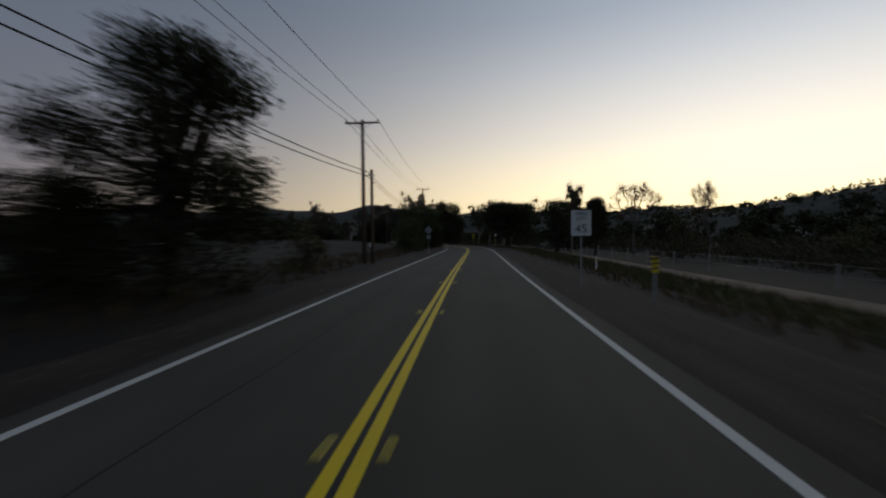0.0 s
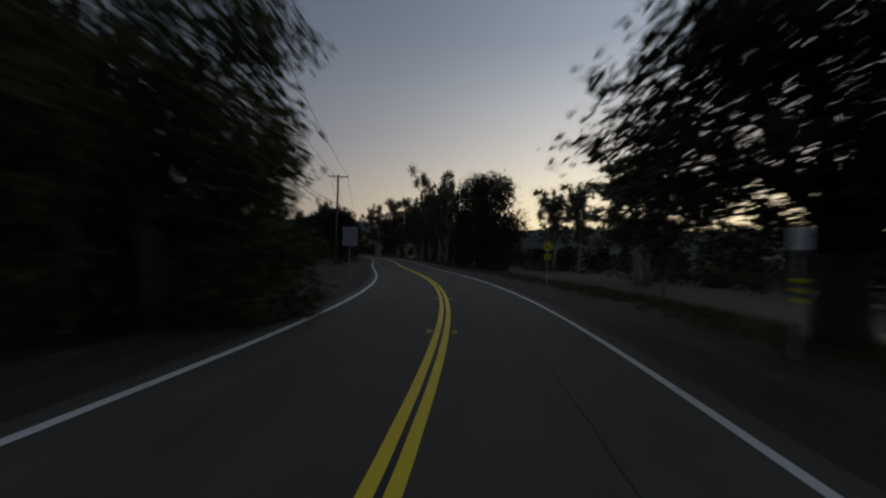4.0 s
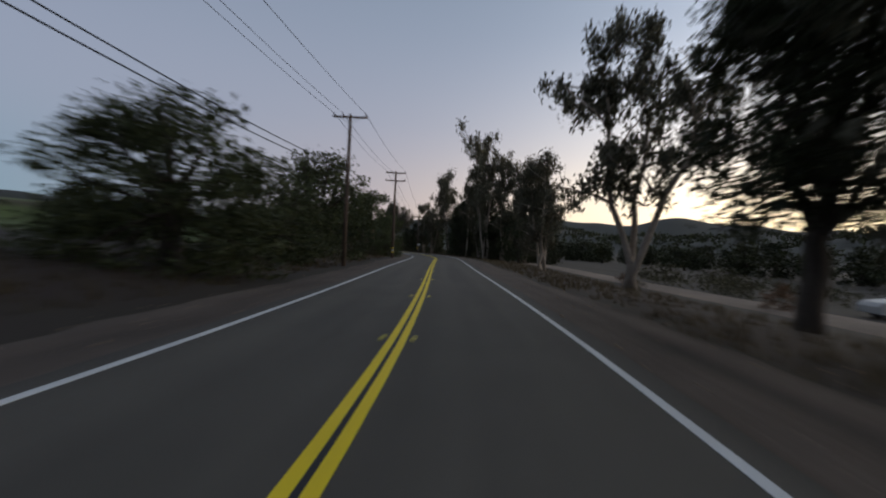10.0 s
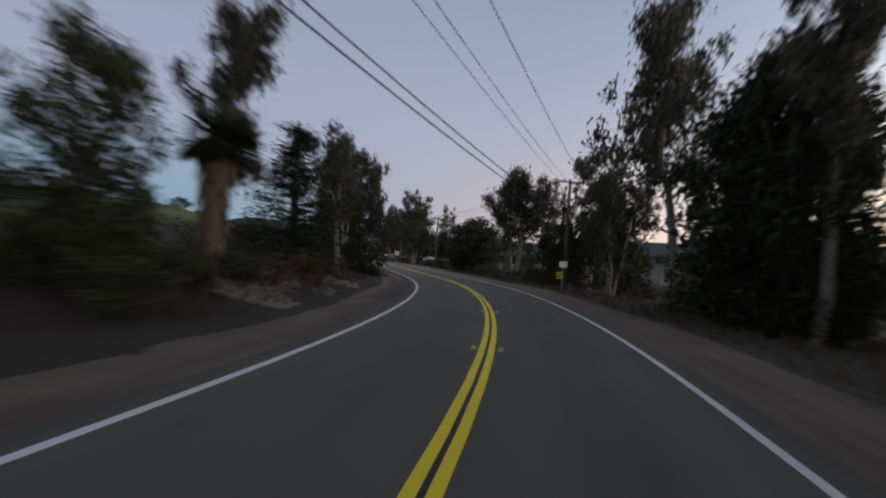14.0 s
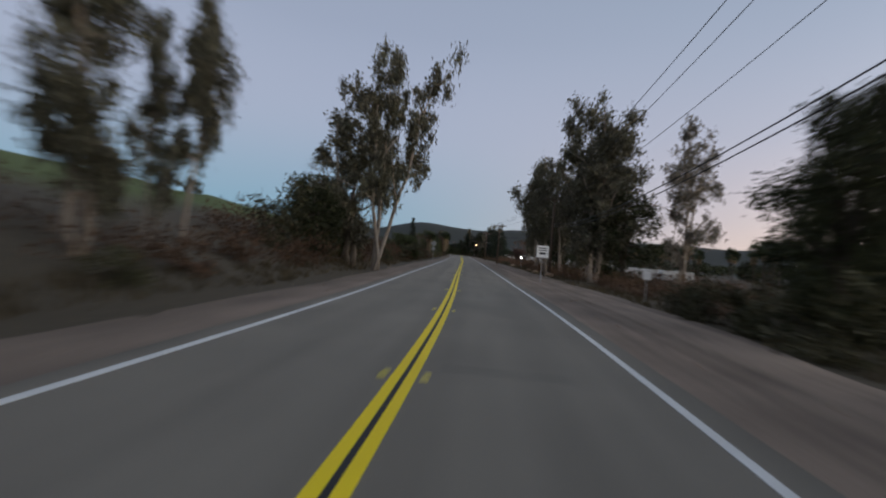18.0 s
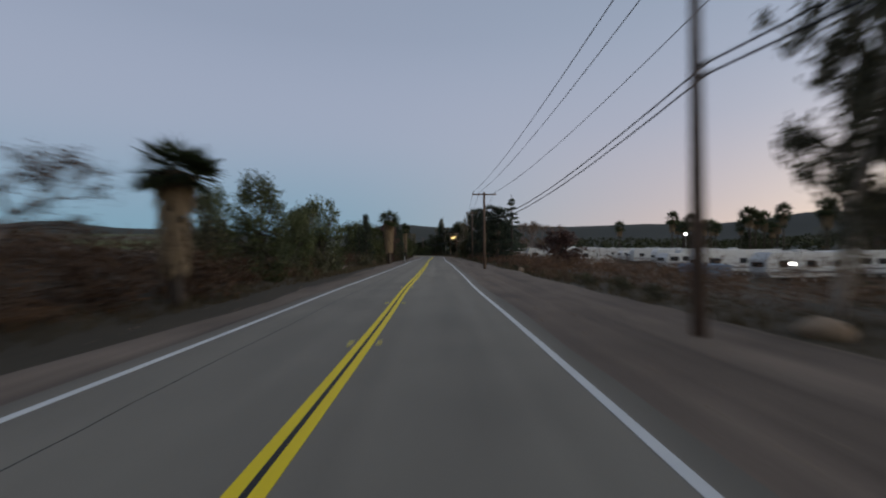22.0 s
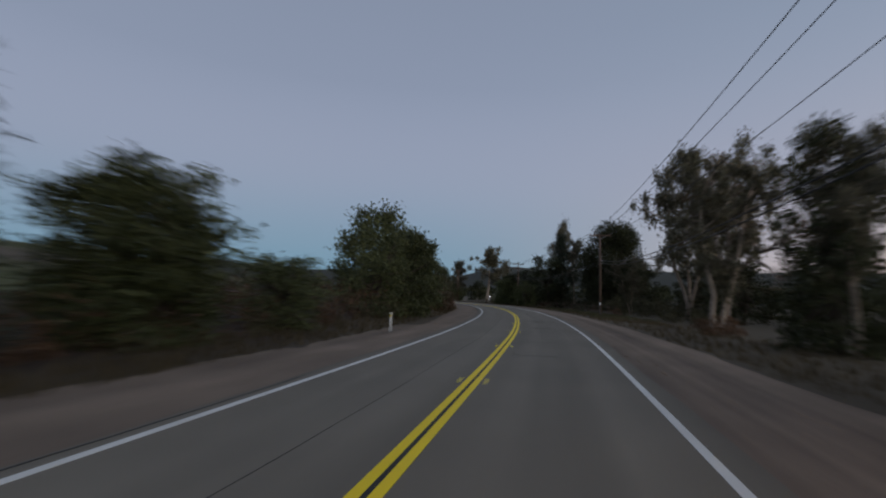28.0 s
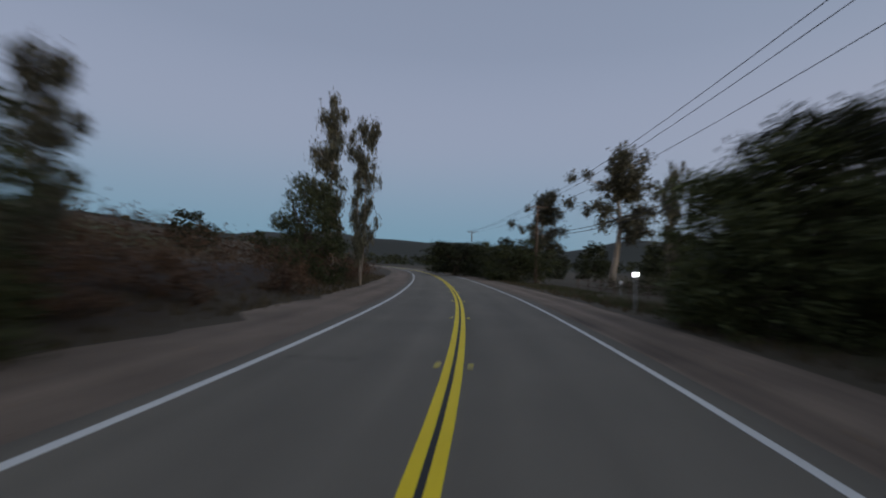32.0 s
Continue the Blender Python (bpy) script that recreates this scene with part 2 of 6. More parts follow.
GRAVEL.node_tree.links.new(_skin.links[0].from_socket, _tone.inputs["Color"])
GRAVEL.node_tree.links.new(_dirt_tone.outputs["Fac"], _tone.inputs["Value"])
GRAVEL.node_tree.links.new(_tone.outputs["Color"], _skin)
_asphalt_tone = _t.nodes.new("ShaderNodeAttribute")
_asphalt_tone.attribute_name = "surface_tone"
_hsv = _t.nodes.new("ShaderNodeHueSaturation")
_t.links.new(_old, _hsv.inputs["Color"])
_t.links.new(_asphalt_tone.outputs["Fac"], _hsv.inputs["Value"])
_t.links.new(_hsv.outputs["Color"], _p.inputs["Base Color"])
WHITE_LINE = material("white_road_paint", (0.76, 0.75, 0.71), (0.54, 0.53, 0.5), 0.7, 1.2, 30, 0.2)
YELLOW_LINE = material("yellow_road_paint", (0.93, 0.69, 0.012), (0.8, 0.57, 0.012), 0.6, 1.2, 30, 0.2)
TAR = material("tar_strip", (0.02, 0.02, 0.02), (0.03, 0.03, 0.03), 0.7, 2, 30, 0.2)
MARKER = material("yellow_reflector", (0.95, 0.8, 0.05), (0.9, 0.72, 0.04), 0.3, 3, 30, 0.0)
BARK_PALE = material("pale_eucalyptus_bark", (0.34, 0.29, 0.24), (0.16, 0.12, 0.09), 0.9, 1.5, 8, 0.5, 0, 0.2)
BARK_DARK = material("dark_bark", (0.09, 0.07, 0.055), (0.045, 0.036, 0.03), 0.95, 2, 12, 0.7, 0, 0.2)
PALE_LEAF = leafy("pale_eucalyptus_leaves", (0.22, 0.2, 0.165), (0.15, 0.125, 0.1))
EUC_LEAF = leafy("eucalyptus_leaves", (0.115, 0.115, 0.075), (0.085, 0.07, 0.048))
OAK_LEAF = leafy("oak_leaves", (0.045, 0.052, 0.022), (0.03, 0.032, 0.015))
PEPPER_LEAF = leafy("pepper_tree_leaves", (0.088, 0.1, 0.04), (0.052, 0.06, 0.026))
PINE_LEAF = leafy("pine_needles", (0.045, 0.058, 0.036), (0.028, 0.038, 0.025))
SCRUB_LEAF = leafy("dry_scrub_leaves", (0.155, 0.088, 0.05), (0.085, 0.05, 0.03))
GREEN_SCRUB = leafy("green_scrub_leaves", (0.085, 0.085, 0.042), (0.07, 0.058, 0.034))
RED_LEAF = leafy("reddish_brown_leaves", (0.1, 0.056, 0.046), (0.065, 0.038, 0.03))
BARE_TWIG = material("bare_twigs", (0.2, 0.16, 0.14), (0.12, 0.1, 0.09), 0.95, 2, 12, 0.0)
PALM_LEAF = leafy("palm_fronds", (0.075, 0.09, 0.04), (0.05, 0.06, 0.03))
PALM_SKIRT = material("dry_palm_skirt", (0.3, 0.22, 0.13), (0.16, 0.11, 0.07), 0.95, 3, 12, 0.4)
GRASS_DRY = leafy("dry_grass", (0.11, 0.082, 0.044), (0.07, 0.054, 0.03), 0.1)
POLE_WOOD = material("weathered_pole_wood", (0.15, 0.1, 0.075), (0.08, 0.058, 0.045), 0.9, 1.5, 14, 0.4, 0, 0.15)
WIRE = material("black_wire", (0.02, 0.02, 0.022), (0.03, 0.03, 0.03), 0.6, 2, 20, 0.0)
CERAMIC = material("brown_ceramic", (0.1, 0.06, 0.05), (0.07, 0.05, 0.04), 0.3, 4, 20, 0.0)
METAL = material("galvanised_metal", (0.42, 0.42, 0.42), (0.3, 0.3, 0.3), 0.5, 4, 30, 0.1, 0.6)
ALU_BACK = material("bare_aluminium_sign_back", (0.34, 0.34, 0.34), (0.26, 0.26, 0.26), 0.6, 3, 20, 0.05, 0.2)
SIGN_WHITE = material("white_sign_face", (0.85, 0.85, 0.83), (0.75, 0.75, 0.73), 0.4, 3, 20, 0.0)
SIGN_YELLOW = material("yellow_sign_face", (0.85, 0.66, 0.03), (0.78, 0.58, 0.03), 0.4, 3, 20, 0.0)
SIGN_BLACK = material("black_sign_paint", (0.015, 0.015, 0.015), (0.02, 0.02, 0.02), 0.5, 3, 20, 0.0)
RV_WHITE = material("white_trailer_panel", (0.6, 0.6, 0.58), (0.48, 0.48, 0.46), 0.5, 0.6, 10, 0.05, 0, 0.12)
RV_STRIPE = material("grey_trailer_trim", (0.25, 0.24, 0.24), (0.18, 0.17, 0.17), 0.5, 1, 10, 0.0, 0, 0.3)
DARK_GLASS = material("dark_window", (0.02, 0.022, 0.025), (0.03, 0.03, 0.03), 0.08, 1, 5, 0.0, 0.0, 0, 0.6)
RUBBER = material("black_rubber", (0.02, 0.02, 0.02), (0.03, 0.03, 0.03), 0.9, 3, 20, 0.1)
TARP_BLUE = material("blue_tarp", (0.16, 0.24, 0.32), (0.1, 0.16, 0.24), 0.6, 2, 10, 0.2)
ROCK = material("tan_boulder", (0.36, 0.25, 0.16), (0.22, 0.16, 0.11), 0.95, 1.5, 9, 0.7)
LAMP_COLD = glow("white_lamp_light", (0.95, 0.97, 1.0), 14.0)
LAMP_WARM = glow("amber_lamp_light", (1.0, 0.62, 0.25), 30.0)


# ---- the road's line ----
def line_of_road():
    knots = np.arange(len(HEADINGS)) * STEP + START
    s = np.arange(START, knots[-1] + 0.01, 1.0)
    h = np.interp(s, knots, np.radians(HEADINGS))
    mid = (h[1:] + h[:-1]) / 2
    x = np.concatenate([[0], np.cumsum(-np.sin(mid))])
    y = np.concatenate([[0], np.cumsum(np.cos(mid))])
    zero = int(-START)
    return s, x - x[zero], y - y[zero], h


RS, RX, RY, RH = line_of_road()


def spot(s, d):
    """Ground plan place d metres to the right of the centre line at s metres along the road, and the road's heading there."""
    x, y, h = np.interp(s, RS, RX), np.interp(s, RS, RY), np.interp(s, RS, RH)
    return x + d * np.cos(h), y + d * np.sin(h), h


def nearest(x, y):
    """Along and across the road, for arrays of places."""
    along, across = np.empty(len(x)), np.empty(len(x))
    for a in range(0, len(x), 4000):
        dx, dy = x[a:a + 4000, None] - RX[None, ::2], y[a:a + 4000, None] - RY[None, ::2]
        i = np.argmin(dx * dx + dy * dy, axis=1)
        k = np.arange(len(i))
        h = RH[::2][i]
        along[a:a + 4000] = RS[::2][i] + (-dx[k, i] * np.sin(h) + dy[k, i] * np.cos(h)).clip(-1, 1)
        side = np.sign(dx[k, i] * np.cos(h) + dy[k, i] * np.sin(h))
        across[a:a + 4000] = side * np.sqrt(dx[k, i] ** 2 + dy[k, i] ** 2)
    return along, across


BANK_S = np.array(BANK_T) * 1.0


def rise(along, across):
    """Height of the natural ground beside the road."""
    a = np.abs(across)
    left = [np.interp(along, BANK_S, row) for row in BANK_L]
    right = [np.interp(along, BANK_S, row) for row in BANK_R]
    n, m, f = [np.where(across < 0, l, r) for l, r in zip(left, right)]
    z = np.where(a < 14, n * np.clip((a - VERGE) / (14 - VERGE), 0, 1), 0)
    z = np.where((a >= 14) & (a < 35), n + (m - n) * (a - 14) / 21, z)
    z = np.where((a >= 35) & (a < 90), m + (f - m) * (a - 35) / 55, z)
    return np.where(a >= 90, f, z) - 0.07


VERGE = 7.6


def hills(x, y, across):
    """Low wooded hills that close the valley, and mountains behind them."""
    r = np.abs(across)
    ang = np.arctan2(y - HUB[1], x - HUB[0])
    ridge = 0.7 + 0.16 * np.sin(3 * ang + 1.3) + 0.12 * np.sin(7 * ang + 0.4) + 0.06 * np.sin(17 * ang + 2) + 0.04 * np.sin(29 * ang) + 0.03 * np.sin(61 * ang)
    near = np.clip((r - 150) / 380, 0, 1)
    near = near * near * (3 - 2 * near)
    far = np.clip((r - 1200) / 1300, 0, 1)
    far = far * far * (3 - 2 * far)
    slope = 0.68 + 0.5 * np.cos(ang - radians(200))
    near = near * (1 + 0.4 * np.exp(-((ang - radians(48)) / 0.75) ** 2))
    near = near * (1 - 0.65 * np.exp(-((ang - radians(128)) / 0.35) ** 2))
    ahead = np.angle(np.exp(1j * (ang - radians(172))))
    near = near * (1 - 0.45 * np.exp(-(ahead / 0.5) ** 2))
    far = far * (1 - 0.3 * np.exp(-(ahead / 0.5) ** 2) + 0.3 * np.exp(-(ahead / 0.06) ** 2))
    far = far * (1 + 2.1 * np.exp(-((ang - radians(96)) / 0.3) ** 2))
    return 44 * ridge * near + 190 * slope * far * (0.6 + 0.25 * np.sin(2 * ang + 2.6) + 0.12 * np.sin(9 * ang + 1) + 0.06 * np.sin(23 * ang) + 0.03 * np.sin(47 * ang + 2))


def ground_z(x, y):
    x, y = np.atleast_1d(np.asarray(x, float)), np.atleast_1d(np.asarray(y, float))
    along, across = nearest(x, y)
    return rise(along, across) + hills(x, y, across)


def mesh_of(name, verts, faces, mat, smooth=False):
    me = bpy.data.meshes.new(name)
    me.from_pydata([tuple(v) for v in verts], [], [tuple(f) for f in faces])
    me.materials.append(mat)
    if smooth:
        me.polygons.foreach_set("use_smooth", [True] * len(me.polygons))
    me.update()
    return me


def on_track(along, across):
    inside = np.zeros(len(along), bool)
    for s0, s1, d0, d1 in TRACKS:
        inside |= (along > s0 - 4) & (along < s1 + 4) & (across > d0 - 4) & (across < d1 + 4)
    return inside


def build_ground():
    def ticks(lo, hi):
        core = np.arange(lo, hi + 0.1, 2.7)
        out, step = [hi], 5.0
        while out[-1] < hi + 4200:
            out.append(out[-1] + step)
            step *= 1.13
        back, step = [lo], 5.0
        while back[-1] > lo - 4200:
            back.append(back[-1] - step)
            step *= 1.13
        return np.array(back[:0:-1] + list(core) + out[1:])
    xs = ticks(RX.min() - 60, RX.max() + 60)
    ys = ticks(RY.min() - 60, RY.max() + 60)
    gx, gy = np.meshgrid(xs, ys)
    x, y = gx.ravel(), gy.ravel()
    along, across = nearest(x, y)
    z = rise(along, across) + hills(x, y, across)
    rough = np.array([noise.noise((a * 0.09, b * 0.09, 0.0)) for a, b in zip(x, y)])
    z += np.where((np.abs(across) > 9) & ~on_track(along, across), 0.35 * rough, 0)
    nx, ny = len(xs), len(ys)
    i = np.arange(nx * ny).reshape(ny, nx)
    faces = np.stack([i[:-1, :-1], i[:-1, 1:], i[1:, 1:], i[1:, :-1]], -1).reshape(-1, 4)
    m = material("dry_grass_ground", (0.075, 0.058, 0.036), (0.042, 0.034, 0.022), 0.95, 0.12, 3.0, 0.5)
    t = m.node_tree
    att = t.nodes.new("ShaderNodeAttribute")
    att.attribute_name = "green"
    p = t.nodes["Principled BSDF"]
    mix = t.nodes.new("ShaderNodeMix")
    mix.data_type = "RGBA"
    src = p.inputs["Base Color"].links[0].from_socket
    mix.inputs["B"].default_value = (0.08, 0.105, 0.03, 1)
    dark_ground = t.nodes.new("ShaderNodeAttribute")
    dark_ground.attribute_name = "dark_ground"
    dark_mix = t.nodes.new("ShaderNodeMix")
    dark_mix.data_type = "RGBA"
    dark_mix.inputs["B"].default_value = (0.034, 0.022, 0.016, 1)
    # tone along the road, the early stretch painted dim
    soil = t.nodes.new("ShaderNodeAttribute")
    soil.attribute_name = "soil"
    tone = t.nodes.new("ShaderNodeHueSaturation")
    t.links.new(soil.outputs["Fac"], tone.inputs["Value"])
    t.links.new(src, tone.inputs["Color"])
    t.links.new(dark_ground.outputs["Fac"], dark_mix.inputs["Factor"])
    t.links.new(tone.outputs["Color"], dark_mix.inputs["A"])
    t.links.new(att.outputs["Fac"], mix.inputs["Factor"])
    t.links.new(dark_mix.outputs["Result"], mix.inputs["A"])
    far = t.nodes.new("ShaderNodeAttribute")
    far.attribute_name = "woods"
    trees = t.nodes.new("ShaderNodeMix")
    trees.data_type = "RGBA"
    trees.inputs["B"].default_value = (0.026, 0.03, 0.024, 1)
    t.links.new(far.outputs["Fac"], trees.inputs["Factor"])
    t.links.new(mix.outputs["Result"], trees.inputs["A"])
    t.links.new(trees.outputs["Result"], p.inputs["Base Color"])
    me = mesh_of("ground", np.stack([x, y, z], -1), faces, m, True)
    g = np.zeros(len(x))
    for s0, s1, d0, d1, k in MEADOWS:
        g = np.maximum(g, k * np.clip((along - s0) / 15, 0, 1) * np.clip((s1 - along) / 15, 0, 1) * np.clip((across - d0) / 6, 0, 1) * np.clip((d1 - across) / 6, 0, 1))
    dark_mask = np.zeros(len(x))
    for s0, s1, d0, d1 in DARK_GROUND:
        dark_mask = np.maximum(dark_mask, 0.9 * np.clip((along - s0) / 8, 0, 1) * np.clip((s1 - along) / 8, 0, 1) * np.clip((across - d0) / 1.0, 0, 1) * np.clip((d1 - across) / 1.5, 0, 1))
    me.attributes.new("dark_ground", "FLOAT", "POINT").data.foreach_set("value", dark_mask.astype(np.float32))
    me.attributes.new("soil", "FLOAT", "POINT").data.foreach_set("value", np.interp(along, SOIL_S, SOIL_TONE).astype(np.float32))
    woods = me.attributes.new("woods", "FLOAT", "POINT")
    woods.data.foreach_set("value", np.clip((np.abs(across) - 140) / 120, 0, 1).astype(np.float32))
    at = me.attributes.new("green", "FLOAT", "POINT")
    at.data.foreach_set("value", g.astype(np.float32))
    return tagged(new("ground", me), "dry grassy ground with low hills far off", "ground", kind="structure")


def strip(name, s0, s1, d0, d1, z, mat, label, category, parent=None, step=2.0, wobble=0.0):
    """A thin band that follows the road between two distances from its centre line, with closed edges."""
    s = np.arange(s0, s1 + 0.01, step)
    a = d0(s) if callable(d0) else np.full(len(s), d0)
    b = d1(s) if callable(d1) else np.full(len(s), d1)
    ax, ay, _ = spot(s, a)
    bx, by, _ = spot(s, b)
    n = len(s)
    top = np.concatenate([np.stack([ax, ay, np.full(n, z)], -1), np.stack([bx, by, np.full(n, z)], -1)])
    low = top.copy()
    low[:, 2] -= 0.12
    v = np.concatenate([top, low])
    f = []
    for k in range(n - 1):
        f += [(k, n + k, n + k + 1, k + 1), (2 * n + k, 2 * n + k + 1, k + 1, k), (n + k, 3 * n + k, 3 * n + k + 1, n + k + 1)]
    me = mesh_of(name, v, f, mat)
    ob = tagged(new(name, me), label, category, kind="structure")
    return ob
# ---- building helpers ----
def part(name, me, parent, label=""):
    """One mesh object under a thing or a part."""
    ob = new(name, me)
    ob.parent = parent
    if label:
        ob["label"] = label
    return ob


def empty(name, m, label, category, group="", kind=""):
    ob = new(name)
    ob.matrix_basis = m
    return tagged(ob, label, category, group, kind)


def tube(points, radii, sides=7):
    """Vertices and faces of a tapered tube along a line of points."""
    pts = [Vector([float(c) for c in p]) for p in points]
    radii = [float(r) for r in radii]
    v, f = [], []
    for i, p in enumerate(pts):
        ahead = (pts[min(i + 1, len(pts) - 1)] - pts[max(i - 1, 0)]).normalized()
        side = ahead.cross(Vector((0.31, 0.95, 0.05))).normalized()
        up = ahead.cross(side)
        for k in range(sides):
            a = 2 * math.pi * k / sides
            v.append(p + radii[i] * (side * math.cos(a) + up * math.sin(a)))
    for i in range(len(pts) - 1):
        for k in range(sides):
            f.append((i * sides + k, i * sides + (k + 1) % sides, (i + 1) * sides + (k + 1) % sides, (i + 1) * sides + k))
    f.append(tuple(range(sides))[::-1])
    f.append(tuple((len(pts) - 1) * sides + k for k in range(sides)))
    return v, f


def join(pieces):
    v, f = [], []
    for pv, pf in pieces:
        n = len(v)
        v += list(pv)
        f += [tuple(i + n for i in face) for face in pf]
    return v, f


def box(x0, x1, y0, y1, z0, z1, bevel=0.0):
    """A box with cut edges, as vertices and faces."""
    bm = bmesh.new()
    bmesh.ops.create_cube(bm, size=1)
    for q in bm.verts:
        q.co = Vector(((x0 + x1) / 2 + q.co.x * (x1 - x0), (y0 + y1) / 2 + q.co.y * (y1 - y0), (z0 + z1) / 2 + q.co.z * (z1 - z0)))
    if bevel:
        bmesh.ops.bevel(bm, geom=list(bm.edges), offset=bevel, segments=2, affect="EDGES", profile=0.5)
    v = [q.co.copy() for q in bm.verts]
    bm.verts.index_update()
    f = [tuple(q.index for q in face.verts) for face in bm.faces]
    bm.free()
    return v, f


def leaves(rng, centres, radii, count, size, aspect=2.2, droop=0.0, shell=0.35, tri=False):
    """Small leaf blades spread through clumps; each is a bent pair of faces."""
    centres, radii = np.array(centres, float), np.array(radii, float)
    if radii.ndim == 1:
        radii = np.stack([radii, radii, radii * 0.8], -1)
    vol = radii.prod(1) ** (2 / 3)
    pick = rng.choice(len(centres), count, p=vol / vol.sum())
    d = rng.normal(size=(count, 3))
    d /= np.linalg.norm(d, axis=1, keepdims=True)
    r = shell + (1 - shell) * rng.random(count) ** 0.6 * (1 + 0.3 * rng.normal(size=count))
    c = centres[pick] + d * r[:, None] * radii[pick]
    ax = rng.normal(size=(count, 3))
    ax[:, 2] -= droop * 2
    ax /= np.linalg.norm(ax, axis=1, keepdims=True)
    sd = np.cross(ax, rng.normal(size=(count, 3)))
    sd /= np.linalg.norm(sd, axis=1, keepdims=True) + 1e-9
    ln = size * (0.6 + 0.8 * rng.random(count))[:, None]
    wd = ln / aspect
    v = np.stack([c - ax * ln * 0.5 + sd * wd * 0.5, c - ax * ln * 0.5 - sd * wd * 0.5, c + ax * ln * 0.6], 1).reshape(-1, 3)
    i = np.arange(count) * 3
    return v, np.stack([i, i + 1, i + 2], -1)


def crown_mesh(name, v, f, mat):
    me = bpy.data.meshes.new(name)
    me.vertices.add(len(v))
    me.vertices.foreach_set("co", np.asarray(v, np.float32).ravel())
    f = np.asarray(f, np.int32)
    me.loops.add(f.size)
    me.loops.foreach_set("vertex_index", f.ravel())
    me.polygons.add(len(f))
    me.polygons.foreach_set("loop_start", np.arange(len(f), dtype=np.int32) * f.shape[1])
    me.materials.append(mat)
    me.update(calc_edges=True)
    return me


def bent(rng, a, b, sway, n=5):
    a, b = np.array(a, float), np.array(b, float)
    t = np.linspace(0, 1, n)[:, None]
    w = np.cumsum(rng.normal(size=(n, 3)), axis=0) * sway
    w = w - w[0] - t * (w[-1] - w[0])
    return a + t * (b - a) + w


# Trees are built 10 m high with a crown about 6 m across and then scaled.
def eucalyptus(seed, mat=None, trunks=1, bare=0.38, count=8800, leafm=None, slim=1.0, airy=1.0):
    """Rising limbs fork into thin twigs; each twig ends in a small hanging clump, so that the sky shows between the clumps."""
    rng = np.random.default_rng(seed)
    tree = empty("eucalyptus_tree", Matrix(), "", "tree")
    wood, cc, cr = [], [], []
    limbs = 12 if trunks == 1 else 7
    for k in range(trunks):
        off = rng.normal(size=2) * (0.25 if trunks > 1 else 0.05)
        lean = rng.normal(size=2) * (1.0 if trunks > 1 else 0.4)
        line = bent(rng, (off[0], off[1], -0.3), (lean[0], lean[1], 8.7 + rng.normal() * 0.4), 0.13, 9)
        wood.append(tube(line, np.linspace(0.2, 0.025, 9) * (1 if trunks == 1 else 0.75), 7))
        for j in range(limbs):
            u = bare + (0.97 - bare) * (j + rng.random() * 0.8) / limbs
            low = min(7, int(u * 8))
            root = line[low] + (line[low + 1] - line[low]) * (u * 8 - low)
            ang = j * 2.4 + rng.normal() * 0.6
            reach = slim * (1.0 + 1.5 * rng.random()) * (1.3 - abs(u - 0.6) * 1.5)
            tip = root + np.array([math.cos(ang) * reach, math.sin(ang) * reach, 0.45 + rng.random() * 1.3])
            b = bent(rng, root, tip, 0.08, 5)
            wood.append(tube(b, np.linspace(0.065, 0.018, 5), 4))
            for q in range(6):
                a = b[1 + q % 4]
                e = a + rng.normal(size=3) * np.array([0.34, 0.34, 0.3]) * (0.6 + 0.5 * slim)
                if q % 2 == 0:
                    wood.append(tube([a, (a + e) / 2 + (0, 0, 0.08), e], (0.016, 0.012, 0.007), 3))
                cc.append(e - (0, 0, 0.1))
                r = (0.3 + 0.36 * rng.random() ** 1.3) * airy
                cr.append(np.array([r, r, r * 1.15]))
        for q in range(6):
            cc.append(line[6 + q % 3] + rng.normal(size=3) * 0.3)
            cr.append(np.array([0.45, 0.45, 0.6]) * airy)
    v, f = join(wood)
    part("trunk", mesh_of("trunk", v, f, mat or BARK_PALE, True), tree, "pale peeling trunk and limbs")
    lv, lf = leaves(rng, cc, cr, count, 0.22, 2.4, 0.9, 0.0)
    part("crown", crown_mesh("crown", lv, lf, leafm or EUC_LEAF), tree, "open clumps of hanging leaves")
    return tree


